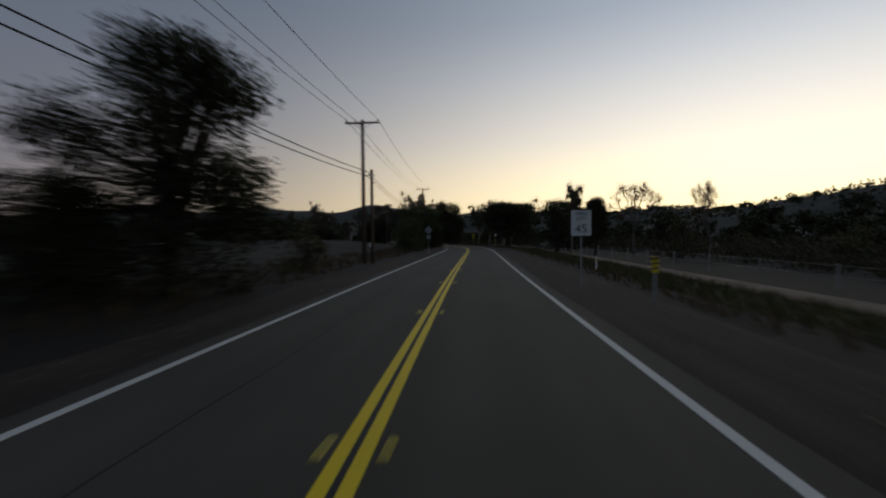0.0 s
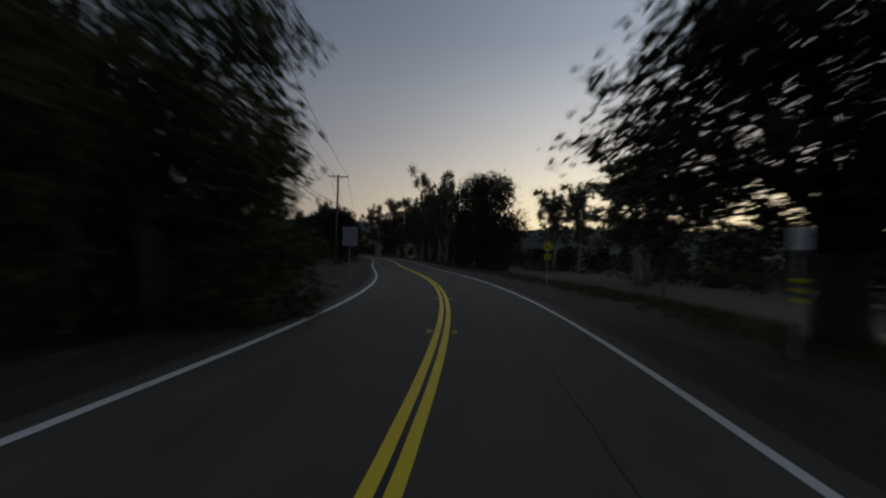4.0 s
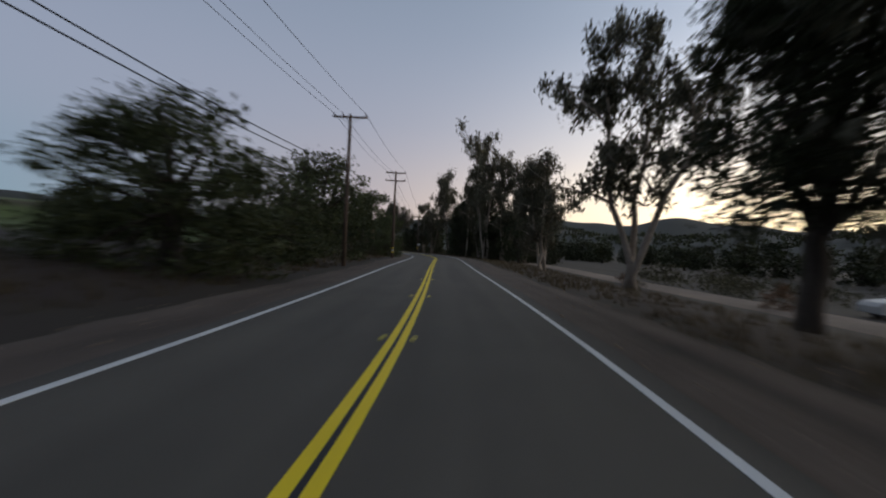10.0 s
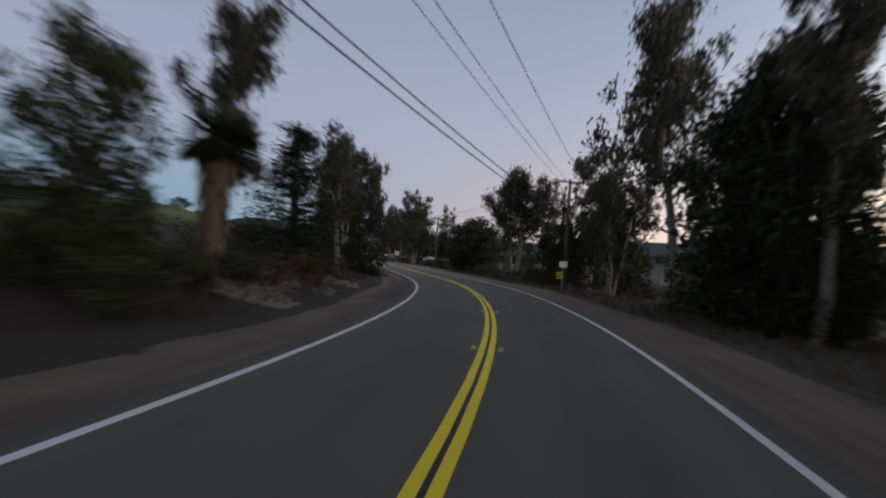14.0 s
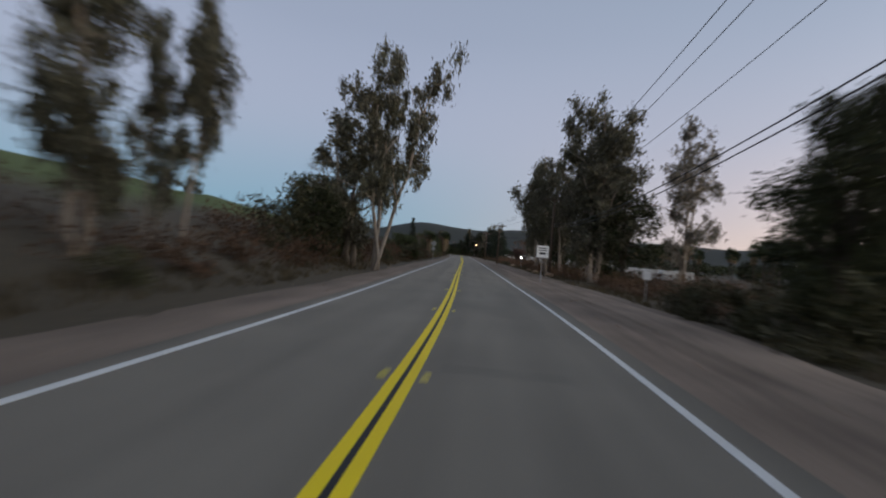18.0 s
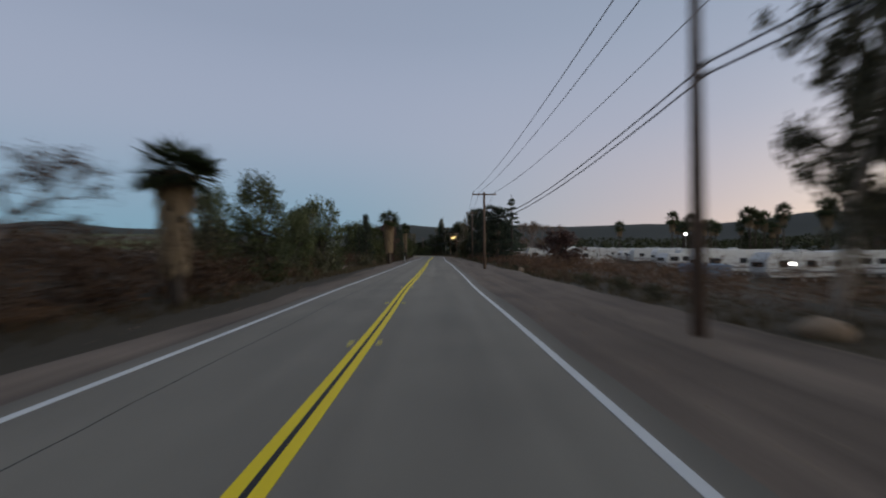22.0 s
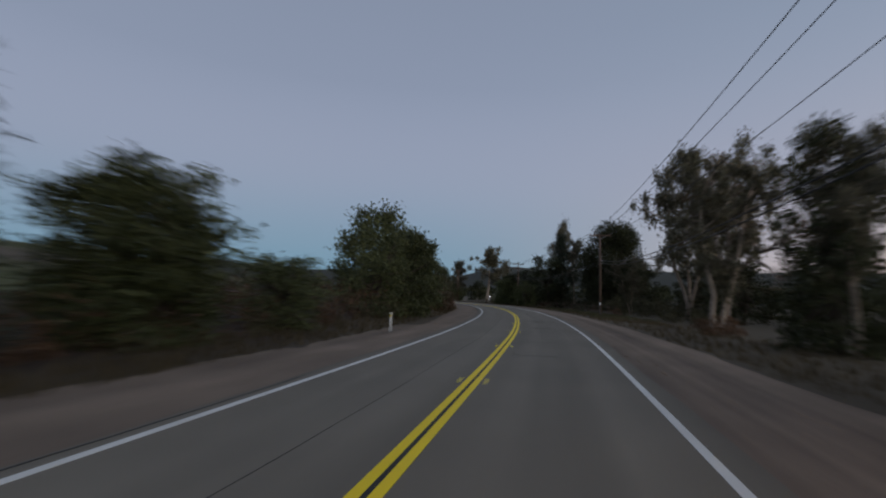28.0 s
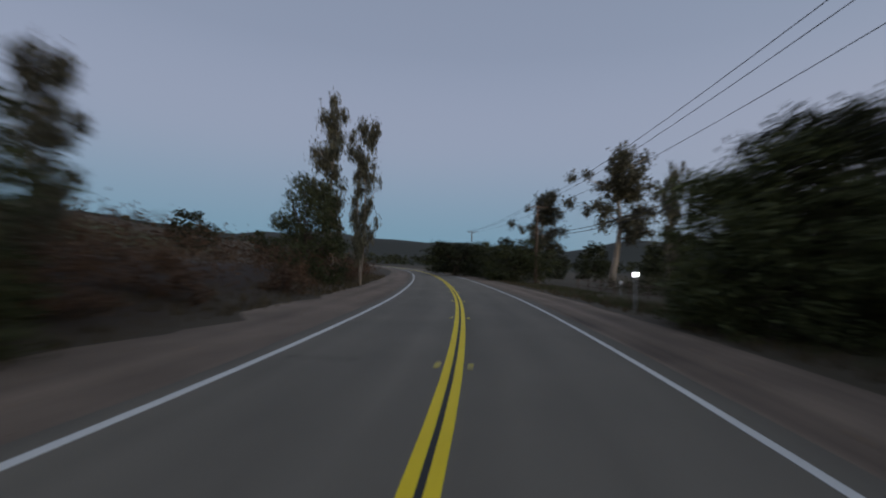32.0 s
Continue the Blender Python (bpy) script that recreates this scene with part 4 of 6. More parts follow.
# ---- trees and shrubs ----
KINDS = {
    "eucalyptus": ([eucalyptus(11), eucalyptus(12, trunks=2, bare=0.3, count=10500), eucalyptus(13, bare=0.45), eucalyptus(14, bare=0.36, airy=1.1)], 10, 5.6, "tall eucalyptus with pale trunk and open grey-green crown", "roadside eucalyptus trees"),
    "eucalyptus_clump": ([eucalyptus(21, trunks=4, bare=0.28, count=13000), eucalyptus(22, trunks=3, bare=0.35, count=12000)], 10, 6.2, "many-trunked eucalyptus with pale stems and airy crown", "roadside eucalyptus trees"),
    "pale_eucalyptus": ([eucalyptus(25, trunks=3, bare=0.25, count=6500, leafm=PALE_LEAF, airy=0.9), eucalyptus(26, trunks=2, bare=0.25, count=6000, leafm=PALE_LEAF, airy=0.9)], 10, 5.6, "thin pale grey eucalyptus with sparse crown", "roadside eucalyptus trees"),
    "slender_eucalyptus": ([eucalyptus(31, bare=0.1, count=8000, slim=0.62), eucalyptus(32, bare=0.2, count=8000, slim=0.6, trunks=2)], 10, 3.6, "slender tall eucalyptus with narrow drooping crown", "roadside eucalyptus trees"),
    "oak": ([broadleaf(41, OAK_LEAF, count=6400, size=0.3, lumps=90), broadleaf(42, OAK_LEAF, low=0.0, count=6800, size=0.3, lumps=100), broadleaf(43, OAK_LEAF, low=0.1, count=6200, size=0.3, lumps=80)], 10, 6.6, "dense dark oak with round lumpy crown", "dark broadleaf trees"),
    "high_oak": ([broadleaf(46, OAK_LEAF, low=0.3, count=20000, size=0.2, lumps=90)], 10, 6.6, "spreading dark oak with a high crown over a bare trunk", "dark broadleaf trees"),
    "great_oak": ([broadleaf(47, OAK_LEAF, low=0.06, count=24000, size=0.17, lumps=120)], 10, 6.6, "great dark oak with a full round crown", "dark broadleaf trees"),
    "far_oak": ([broadleaf(44, OAK_LEAF, count=950, size=0.78, limbs=False), broadleaf(45, OAK_LEAF, low=0.0, count=950, size=0.78, lumps=50, limbs=False)], 10, 6.6, "dark oak in the woods beyond the fields", "distant woods"),
    "pepper": ([broadleaf(51, PEPPER_LEAF, "pepper_tree", 0.0, 10500, 0.9, 0.25, lumps=90), broadleaf(52, PEPPER_LEAF, "pepper_tree", 0.0, 10000, 0.9, 0.25, lumps=80)], 10, 6.6, "green pepper tree with drooping leaves down to the ground", "pepper trees"),
    "high_pepper": ([broadleaf(53, PEPPER_LEAF, "pepper_tree", 0.42, 8000, 0.6, 0.23, lumps=44)], 10, 6.6, "green pepper tree with an open crown high over the bank", "pepper trees"),
    "green_shrub": ([shrub(61, GREEN_SCRUB, 1500, 0.15), shrub(62, GREEN_SCRUB, 1500, 0.15)], 2, 2.8, "olive green roadside bush", "roadside bushes"),
    "dry_shrub": ([shrub(71, SCRUB_LEAF, 950), shrub(72, SCRUB_LEAF, 1100), shrub(73, GREEN_SCRUB, 950)], 2, 2.8, "dry brown chaparral bush", "roadside bushes"),
    "cypress": ([conifer(81, 20, 1.0, 1.5, 0.02, 7500, 0.35, "cypress_tree"), conifer(82, 18, 1.05, 1.7, 0.02, 7500, 0.3, "cypress_tree")], 10, 4.0, "dense dark cone-shaped conifer", "conifers"),
    "fir": ([conifer(91, 15, 0.8, 2.4, 0.06, 6500, -0.12, "cedar_tree")], 10, 4.6, "layered cedar with drooping tiers and bare gaps", "conifers"),
    "pine": ([pine(101, 12000), pine(102, 12000)], 10, 6.0, "broad dark pine with layered limbs", "conifers"),
    "bare": ([bare_tree(111, haze=6500), bare_tree(112, haze=3500)], 10, 6.5, "nearly leafless tree with fine pale twigs", "bare trees"),
    "red": ([broadleaf(121, RED_LEAF, "red_leaf_tree", 0.1, 3400, 0.1, 0.34, 2.4, 34)], 10, 5.4, "tree with reddish brown winter leaves", "red-leaved trees"),
    "snag": ([dead_snag(131)], 10, 4.5, "dead leafless tree trunk with broken limbs", ""),
    "skirt_palm": ([fan_palm(141, 0.62, thick=0.3)], 10, 4.4, "fan palm with a thick skirt of dry fronds", "fan palms"),
    "palm": ([fan_palm(142, 0.2, thick=0.2), fan_palm(143, 0.14, thick=0.18)], 10, 4.4, "slim fan palm with a round head of fronds", "fan palms"),
    "hedge": ([broadleaf(151, PEPPER_LEAF, "hedge_tree", 0.0, 11000, 0.3, 0.25, 3.0, 90)], 10, 6.6, "tall dense green hedge", "hedge plants"),
}
planted = random.Random(5)


def plant(kind, x, y, high, wide):
    kinds, nominal, span, label, group = KINDS[kind]
    z = float(ground_z(x, y)[0])
    m = pose(x, y, z - 0.05, 0, 0, planted.uniform(0, 360)) @ Matrix.Diagonal((wide / span, wide / span, high / nominal, 1))
    made = copy_thing(planted.choice(kinds), m)
    return tagged(made, label, "", group)


def plant_at(kind, s, d, high, wide):
    x, y, _ = spot(s, d)
    return plant(kind, float(x), float(y), high, wide)


plant("great_oak", -9.2, 10.2, 9.3, 7.5)
plant("green_shrub", -9.0, 22.7, 3.5, 3.1)
plant("oak", -11.0, 7.4, 4.0, 4.1)
plant("green_shrub", -14.1, 12.1, 3.8, 4.3)
plant("oak", -80.5, 103.1, 6.8, 4.3)
plant("oak", -72.3, 122.5, 6.0, 7.9)
plant("oak", -95.2, 122.5, 5.9, 8.3)
plant("oak", -90.5, 127.5, 5.3, 5.0)
plant("oak", -78.7, 138.0, 5.1, 9.5)
plant("green_shrub", -71.4, 143.3, 4.8, 8.4)
plant("oak", -86.9, 151.7, 5.4, 16.5)
plant("oak", -77.4, 159.8, 5.6, 11.6)
plant("oak", -99.7, 138.0, 5.5, 10.0)
plant("eucalyptus", 11.6, 44.9, 8.2, 3.3)
plant("bare", 22.7, 58.1, 9.5, 4.7)
plant("bare", 22.6, 38.3, 7.4, 2.3)
plant("green_shrub", 24.8, 48.7, 6.5, 3.3)
plant("oak", 21.1, 99.8, 10.5, 6.3)
plant("oak", 14.7, 68.9, 8.7, 8.6)
plant("high_oak", 17.7, 58.3, 8.0, 3.9)
plant("high_oak", 9.0, 92.0, 9.8, 14.5)
plant("oak", 26.7, 103.0, 9.9, 8.9)
plant("eucalyptus", 7.3, 152.6, 14.0, 6.9)
plant("great_oak", -6.0, 141.0, 14.0, 11.0)
plant("eucalyptus", 3.6, 156.8, 13.8, 8.8)
plant("eucalyptus", 10.1, 122.7, 12.9, 11.2)
plant("slender_eucalyptus", 8.7, 108.8, 10.2, 1.9)
plant("oak", -59.0, 136.3, 6.9, 19.2)
plant("oak", -68.1, 158.8, 7.1, 13.5)
plant("oak", -28.0, 141.0, 7.9, 7.9)
plant("oak", -32.0, 140.2, 6.3, 4.8)
plant("eucalyptus_clump", -18.0, 176.2, 19.6, 11.0)
plant("eucalyptus", -11.0, 167.4, 17.0, 8.6)
plant("eucalyptus", -9.2, 154.6, 11.0, 5.5)
plant("oak", -9.2, 142.8, 8.2, 3.2)
plant("eucalyptus", -11.8, 170.4, 16.0, 7.5)
plant("eucalyptus", -11.6, 158.0, 11.0, 5.6)
plant("eucalyptus", -26.2, 196.0, 17.6, 8.4)
plant("eucalyptus", -29.3, 199.2, 16.2, 7.1)
plant("eucalyptus", -24.8, 189.0, 17.7, 8.2)
plant("eucalyptus_clump", -21.2, 186.3, 16.3, 8.7)
plant("slender_eucalyptus", -41.2, 216.7, 20.8, 10.4)
plant("eucalyptus", -35.5, 206.9, 14.5, 7.2)
plant("eucalyptus_clump", -32.8, 204.5, 13.8, 7.2)
plant("eucalyptus_clump", -55.3, 233.0, 18.5, 11.5)
plant("high_oak", -45.1, 220.4, 13.0, 8.5)
plant("eucalyptus_clump", -67.6, 246.6, 11.8, 8.6)
plant("oak", -68.6, 171.3, 4.7, 20.0)
plant("oak", -76.1, 184.3, 5.8, 9.3)
plant("oak", -59.3, 172.8, 5.2, 8.7)
plant("bare", -65.1, 178.6, 5.7, 2.6)
plant("snag", -86.9, 193.2, 6.9, 4.4)
plant("pepper", -65.2, 209.2, 7.1, 9.8)
plant("pepper", -74.4, 218.7, 6.1, 7.8)
plant("pepper", -83.2, 229.5, 10.7, 10.2)
plant("green_shrub", -77.6, 221.1, 4.8, 4.0)
plant("oak", -108.2, 252.4, 6.2, 4.3)
plant("high_pepper", -99.4, 248.6, 10.5, 9.5)
plant("oak", -104.6, 247.3, 4.0, 6.4)
plant("eucalyptus_clump", -94.4, 275.1, 23.7, 10.8)
plant("eucalyptus_clump", -86.0, 274.7, 17.1, 9.1)
plant("eucalyptus", -105.3, 284.1, 17.2, 6.6)
plant("oak", -108.8, 287.8, 13.0, 9.5)
plant("eucalyptus", -96.7, 276.4, 16.0, 5.4)
plant("oak", -107.9, 287.9, 13.4, 7.1)
plant("eucalyptus", -115.5, 291.1, 21.6, 9.8)
plant("oak", -94.2, 277.7, 13.3, 6.0)
plant("oak", -125.6, 297.5, 11.9, 6.0)
plant("oak", -106.7, 285.2, 13.0, 5.7)
plant("oak", -112.5, 291.8, 13.5, 5.4)
plant("eucalyptus", -125.4, 296.1, 11.2, 4.0)
plant("oak", -133.2, 299.7, 9.1, 6.1)
plant("eucalyptus", -143.3, 300.0, 14.6, 9.3)
plant("slender_eucalyptus", -131.1, 299.4, 15.7, 5.8)
plant("eucalyptus", -123.5, 294.5, 10.6, 4.8)
plant("oak", -161.0, 304.7, 8.4, 7.6)
plant("oak", -137.9, 301.0, 7.8, 6.1)
plant("oak", -161.9, 304.9, 9.1, 6.3)
plant("eucalyptus", -147.1, 301.5, 15.5, 7.4)
plant("eucalyptus", -142.2, 302.3, 13.6, 5.3)
plant("pepper", -112.5, 257.3, 3.3, 3.4)
plant("pepper", -113.1, 260.7, 7.4, 4.4)
plant("cypress", -122.2, 268.3, 8.2, 6.5)
plant("eucalyptus", -136.6, 277.9, 10.8, 4.1)
plant("oak", -135.0, 276.5, 6.5, 4.4)
plant("eucalyptus", -142.4, 277.1, 12.6, 6.5)
plant("oak", -152.3, 278.9, 6.9, 5.3)
plant("eucalyptus", -127.3, 272.4, 10.1, 5.6)
plant("green_shrub", -136.9, 272.3, 2.9, 2.5)
plant("eucalyptus", -143.2, 277.3, 12.5, 5.3)
plant("oak", -151.3, 279.7, 6.9, 3.0)
plant("oak", -138.0, 273.7, 5.2, 2.9)
plant("slender_eucalyptus", -179.9, 286.5, 11.3, 3.8)
plant("eucalyptus", -182.7, 288.2, 10.1, 2.6)
plant("eucalyptus", -175.0, 285.4, 5.2, 2.8)
plant("eucalyptus_clump", -199.2, 294.5, 16.1, 6.8)
plant("oak", -210.9, 288.9, 5.0, 4.8)
plant("eucalyptus", -182.7, 287.2, 8.5, 2.7)
plant("eucalyptus", -215.0, 294.7, 13.3, 4.3)
plant("bare", -204.1, 291.3, 8.4, 3.9)
plant("eucalyptus_clump", -213.2, 318.9, 19.7, 11.2)
plant("pale_eucalyptus", -208.8, 326.1, 17.0, 8.7)
plant("oak", -209.3, 319.3, 10.3, 7.4)
plant("oak", -178.9, 315.7, 11.6, 10.7)
plant("oak", -177.0, 307.2, 7.8, 3.1)
plant("slender_eucalyptus", -209.7, 316.7, 16.9, 8.4)
plant("eucalyptus", -225.7, 317.8, 14.3, 7.2)
plant("eucalyptus", -239.9, 321.6, 19.2, 9.5)
plant("eucalyptus", -232.3, 322.7, 17.6, 8.0)
plant("eucalyptus_clump", -224.9, 323.7, 16.4, 8.4)
plant("oak", -238.7, 325.4, 10.9, 7.2)
plant("eucalyptus", -217.1, 318.8, 10.2, 4.1)
plant("eucalyptus", -261.2, 327.3, 12.2, 5.8)
plant("eucalyptus_clump", -244.2, 325.5, 12.8, 10.0)
plant("eucalyptus", -252.3, 325.6, 14.3, 5.3)
plant("green_shrub", -234.4, 298.6, 3.3, 9.3)
plant("green_shrub", -289.8, 308.3, 6.1, 6.1)
plant("green_shrub", -276.6, 304.7, 5.2, 2.9)
plant("pepper", -278.8, 307.1, 6.7, 3.7)
plant("pepper", -277.7, 304.8, 5.5, 2.9)
plant("green_shrub", -264.6, 289.1, 1.8, 5.9)
plant("pepper", -294.4, 309.6, 7.1, 5.0)
plant("pepper", -293.8, 307.9, 6.1, 3.3)
plant("pepper", -286.3, 308.5, 5.3, 2.9)
plant("green_shrub", -301.9, 310.6, 2.1, 2.0)
plant("cypress", -318.5, 314.8, 7.8, 3.2)
plant("cypress", -318.2, 313.8, 5.8, 2.4)
plant("red", -351.8, 321.4, 7.5, 4.1)
plant("green_shrub", -360.3, 323.7, 5.1, 4.8)
plant("red", -344.9, 320.0, 8.2, 4.1)
plant("red", -349.7, 321.6, 7.9, 3.4)
plant("green_shrub", -344.6, 321.0, 4.4, 3.8)
plant("cypress", -367.9, 325.2, 8.1, 3.6)
plant("skirt_palm", -374.4, 327.5, 9.3, 2.9)
plant("cypress", -362.9, 323.1, 6.8, 3.2)
plant("cypress", -348.0, 320.6, 8.1, 3.2)
plant("red", -342.7, 319.9, 8.3, 3.2)
plant("bare", -367.6, 320.9, 8.8, 4.0)
plant("cypress", -370.6, 324.8, 8.9, 3.5)
plant("bare", -346.8, 357.8, 8.2, 5.0)
plant("fir", -316.2, 336.7, 11.0, 4.7)
plant("bare", -361.1, 362.7, 9.2, 7.2)
plant("pine", -335.8, 340.9, 11.6, 9.0)
plant("pine", -369.5, 346.1, 14.3, 7.1)
plant("cypress", -354.3, 342.9, 12.0, 4.6)
plant("bare", -364.9, 359.5, 9.4, 7.3)
plant("bare", -377.6, 366.1, 11.0, 6.2)
plant("bare", -422.0, 358.9, 13.4, 7.3)
plant("skirt_palm", -383.4, 328.2, 8.9, 2.6)
plant("cypress", -393.2, 326.9, 8.8, 5.6)
plant("cypress", -391.5, 325.4, 7.3, 5.0)
plant("pepper", -399.9, 328.2, 6.0, 6.1)
plant("pepper", -427.5, 333.0, 7.0, 6.0)
plant("pepper", -421.4, 333.9, 7.0, 5.9)
plant("pepper", -406.0, 330.2, 3.4, 4.6)
plant("green_shrub", -453.0, 334.1, 6.9, 5.4)
plant("slender_eucalyptus", -461.3, 328.2, 10.7, 3.2)
plant("green_shrub", -435.7, 334.7, 2.6, 5.6)
plant("green_shrub", -448.4, 335.0, 3.5, 3.8)
plant("pepper", -466.4, 333.6, 6.9, 5.7)
plant("pepper", -478.3, 332.9, 5.1, 5.7)
plant("pepper", -474.4, 331.0, 6.7, 3.2)
plant("slender_eucalyptus", -507.7, 323.4, 14.8, 3.6)
plant("slender_eucalyptus", -506.7, 326.3, 14.1, 2.5)
plant("pepper", -502.4, 324.6, 7.4, 5.4)
plant("slender_eucalyptus", -482.8, 330.1, 6.7, 2.1)
plant("eucalyptus", -415.9, 355.2, 13.1, 7.4)
plant("oak", -406.4, 355.0, 11.1, 4.9)
plant("oak", -392.5, 351.5, 8.1, 6.4)
plant("eucalyptus", -405.4, 354.8, 11.0, 4.9)
plant("eucalyptus_clump", -444.8, 365.9, 20.8, 10.9)
plant("eucalyptus_clump", -438.5, 367.2, 17.7, 9.0)
plant("great_oak", -473.8, 365.8, 16.8, 12.9)
plant("eucalyptus", -493.7, 362.0, 20.9, 7.7)
plant("eucalyptus", -455.8, 363.3, 8.7, 4.4)
plant("eucalyptus", -485.1, 361.9, 16.3, 5.4)
plant("cypress", -487.4, 359.7, 16.9, 8.7)
plant("oak", -495.9, 358.5, 7.2, 4.4)
plant("hedge", -491.9, 348.6, 6.6, 6.5)
plant("hedge", -481.9, 351.2, 5.7, 4.7)
plant("hedge", -494.1, 347.7, 6.9, 5.3)
plant("oak", -492.5, 349.5, 7.8, 5.4)
plant("eucalyptus", -542.7, 346.1, 19.9, 14.3)
plant("eucalyptus", -549.4, 335.2, 15.3, 10.2)
plant("hedge", -586.5, 311.9, 7.5, 15.2)
plant("hedge", -539.8, 333.4, 6.3, 10.8)
plant("oak", -553.6, 320.5, 6.3, 13.0)
plant("eucalyptus", -527.3, 350.6, 13.7, 3.5)
plant("pepper", -428.3, 333.4, 6.6, 6.5)
plant("pepper", -434.2, 331.8, 5.5, 6.0)
plant("pepper", -8.0, 62.7, 5.2, 5.1)
plant("eucalyptus", -116.8, 264.4, 11.8, 5.0)
plant("eucalyptus", -204.3, 291.6, 6.0, 4.0)
plant("oak", -5.1, 163.0, 9.0, 7.0)
plant("oak", -13.0, 180.2, 9.0, 7.0)
plant("oak", -22.3, 200.9, 8.0, 7.0)
plant("oak", -30.8, 215.6, 8.0, 7.0)
plant("oak", -50.5, 158.3, 4.0, 7.0)
plant("oak", -56.5, 167.3, 4.5, 8.0)
plant("pine", -350.5, 344.5, 11.0, 8.0)
plant("pine", -361.4, 346.9, 12.0, 8.0)
plant("oak", -11.4, 86.3, 5.8, 5.0)
plant("oak", -94.1, 282.4, 10.0, 8.0)
plant("oak", -98.8, 288.2, 10.0, 8.0)
plant("oak", -84.2, 279.3, 8.0, 7.0)
plant("skirt_palm", -114.2, 264.3, 5.7, 3.2)
plant("green_shrub", -196.7, 289.1, 5.0, 6.0)
plant("pepper", -235.6, 298.3, 3.7, 6.5)
plant("pepper", -240.6, 299.0, 3.3, 5.5)
plant("cypress", -251.8, 301.3, 7.4, 2.4)
plant("skirt_palm", -267.2, 306.5, 5.5, 3.4)
plant("pepper", -327.7, 316.3, 6.6, 4.6)
plant("oak", -464.3, 367.7, 9.0, 8.0)
plant("oak", -483.4, 367.1, 10.0, 9.0)
plant("oak", -488.2, 356.8, 12.0, 9.0)
plant("oak", -493.8, 353.3, 9.0, 7.0)
plant("oak", -447.3, 369.2, 8.0, 7.0)
plant("oak", -435.3, 367.9, 7.0, 7.0)
plant("oak", -42.5, 180.6, 7.0, 6.0)
plant("pepper", -99.3, 251.8, 2.6, 4.0)
plant("pepper", -10.0, 84.1, 8.0, 6.0)
plant("high_pepper", -7.7, 87.4, 8.8, 7.6)
plant("pepper", -11.1, 87.2, 7.6, 6.0)
plant("pepper", -9.8, 89.0, 7.6, 5.5)
plant("skirt_palm", -325.9, 318.9, 8.2, 4.4)
plant("pepper", -423.5, 331.0, 8.6, 7.5)
plant("pepper", -425.5, 333.3, 7.4, 6.0)
plant("eucalyptus_clump", -31.5, 201.7, 15.0, 8.0)
plant("eucalyptus", -31.2, 205.8, 12.0, 6.0)
plant("eucalyptus_clump", -90.1, 274.5, 19.0, 9.0)
plant("oak", -85.4, 272.9, 9.0, 8.0)
plant("oak", -92.7, 276.7, 9.0, 7.0)
plant("green_shrub", -179.2, 261.9, 2.6, 4.0)
plant("green_shrub", -203.5, 265.0, 2.4, 4.0)
plant("green_shrub", -224.4, 272.2, 2.4, 4.0)

plant("oak", -96.5, 214.0, 5.6, 8.0)
plant("oak", -99.0, 220.0, 5.2, 8.0)
plant("oak", -12.5, 172.0, 8.5, 8.0)
plant("oak", -8.5, 166.0, 8.0, 8.0)
plant("oak", -16.0, 184.0, 8.0, 8.0)
plant("oak", -21.0, 193.0, 8.0, 7.0)
plant("pepper", -417.5, 332.0, 6.6, 6.0)
plant("slender_eucalyptus", -201.0, 292.5, 12.0, 6.0)
plant("pepper", -202.5, 290.0, 6.0, 6.0)
plant("oak", -198.5, 290.5, 5.0, 4.0)

plant("pepper", -93.5, 248.5, 6.5, 5.0)

for kind, s, d, high, wide in (("pepper", 527, -10.5, 7.0, 5.6), ("pepper", 522, -11.5, 6.6, 5.4), ("pepper", 545, -9.8, 4.8, 4.6), ("eucalyptus", 600, 9.8, 6.4, 4.8), ("oak", 596, 10.6, 5.6, 5.0), ("oak", 590.5, 11.2, 5.8, 6.0)):
    plant_at(kind, s, d, high, wide)
plant("pepper", -6.6, 88.6, 5.8, 4.6)
plant("pepper", -8.6, 91.0, 4.6, 4.4)
plant("great_oak", -163.5, 307.0, 8.2, 8.6)
plant("great_oak", -181.0, 314.5, 10.6, 9.6)
plant("pine", -337.6, 342.6, 8.4, 8.4)
plant("great_oak", -475.2, 367.0, 18.4, 12.0)
plant("oak", -549.7, 330.2, 7.0, 5.5)
plant("pepper", -588.1, 306.4, 7, 6.5)
plant("oak", -579.4, 314.8, 7.8, 6.5)
plant("pepper", -560.8, 324.0, 7, 6.5)
plant("hedge", -399.2, 327.6, 6.2, 5.6)
plant("eucalyptus", -544.7, 336.1, 7.5, 5)
plant("bare", -262.9, 303.3, 4.6, 4.4)
plant("eucalyptus", -257.0, 328.4, 14.6, 7.4)
plant("great_oak", -28.3, 141.6, 8.4, 8.6)
plant("eucalyptus_clump", 10.6, 124.4, 12.4, 11.5)
plant("oak", -258.6, 301.6, 4.2, 3.6)
plant("red", -304.0, 338.6, 5.2, 6.5)
plant("red", -309.0, 340.6, 4.8, 6.0)


def row_of(kind, s0, s1, d0, d1, gap, h0, h1, spread=1.5):
    s = s0
    while s < s1:
        high = planted.uniform(h0, h1)
        plant_at(kind, s, planted.uniform(d0, d1), high, high * planted.uniform(0.9, 1.3) * spread)
        s += gap * planted.uniform(0.6, 1.4)


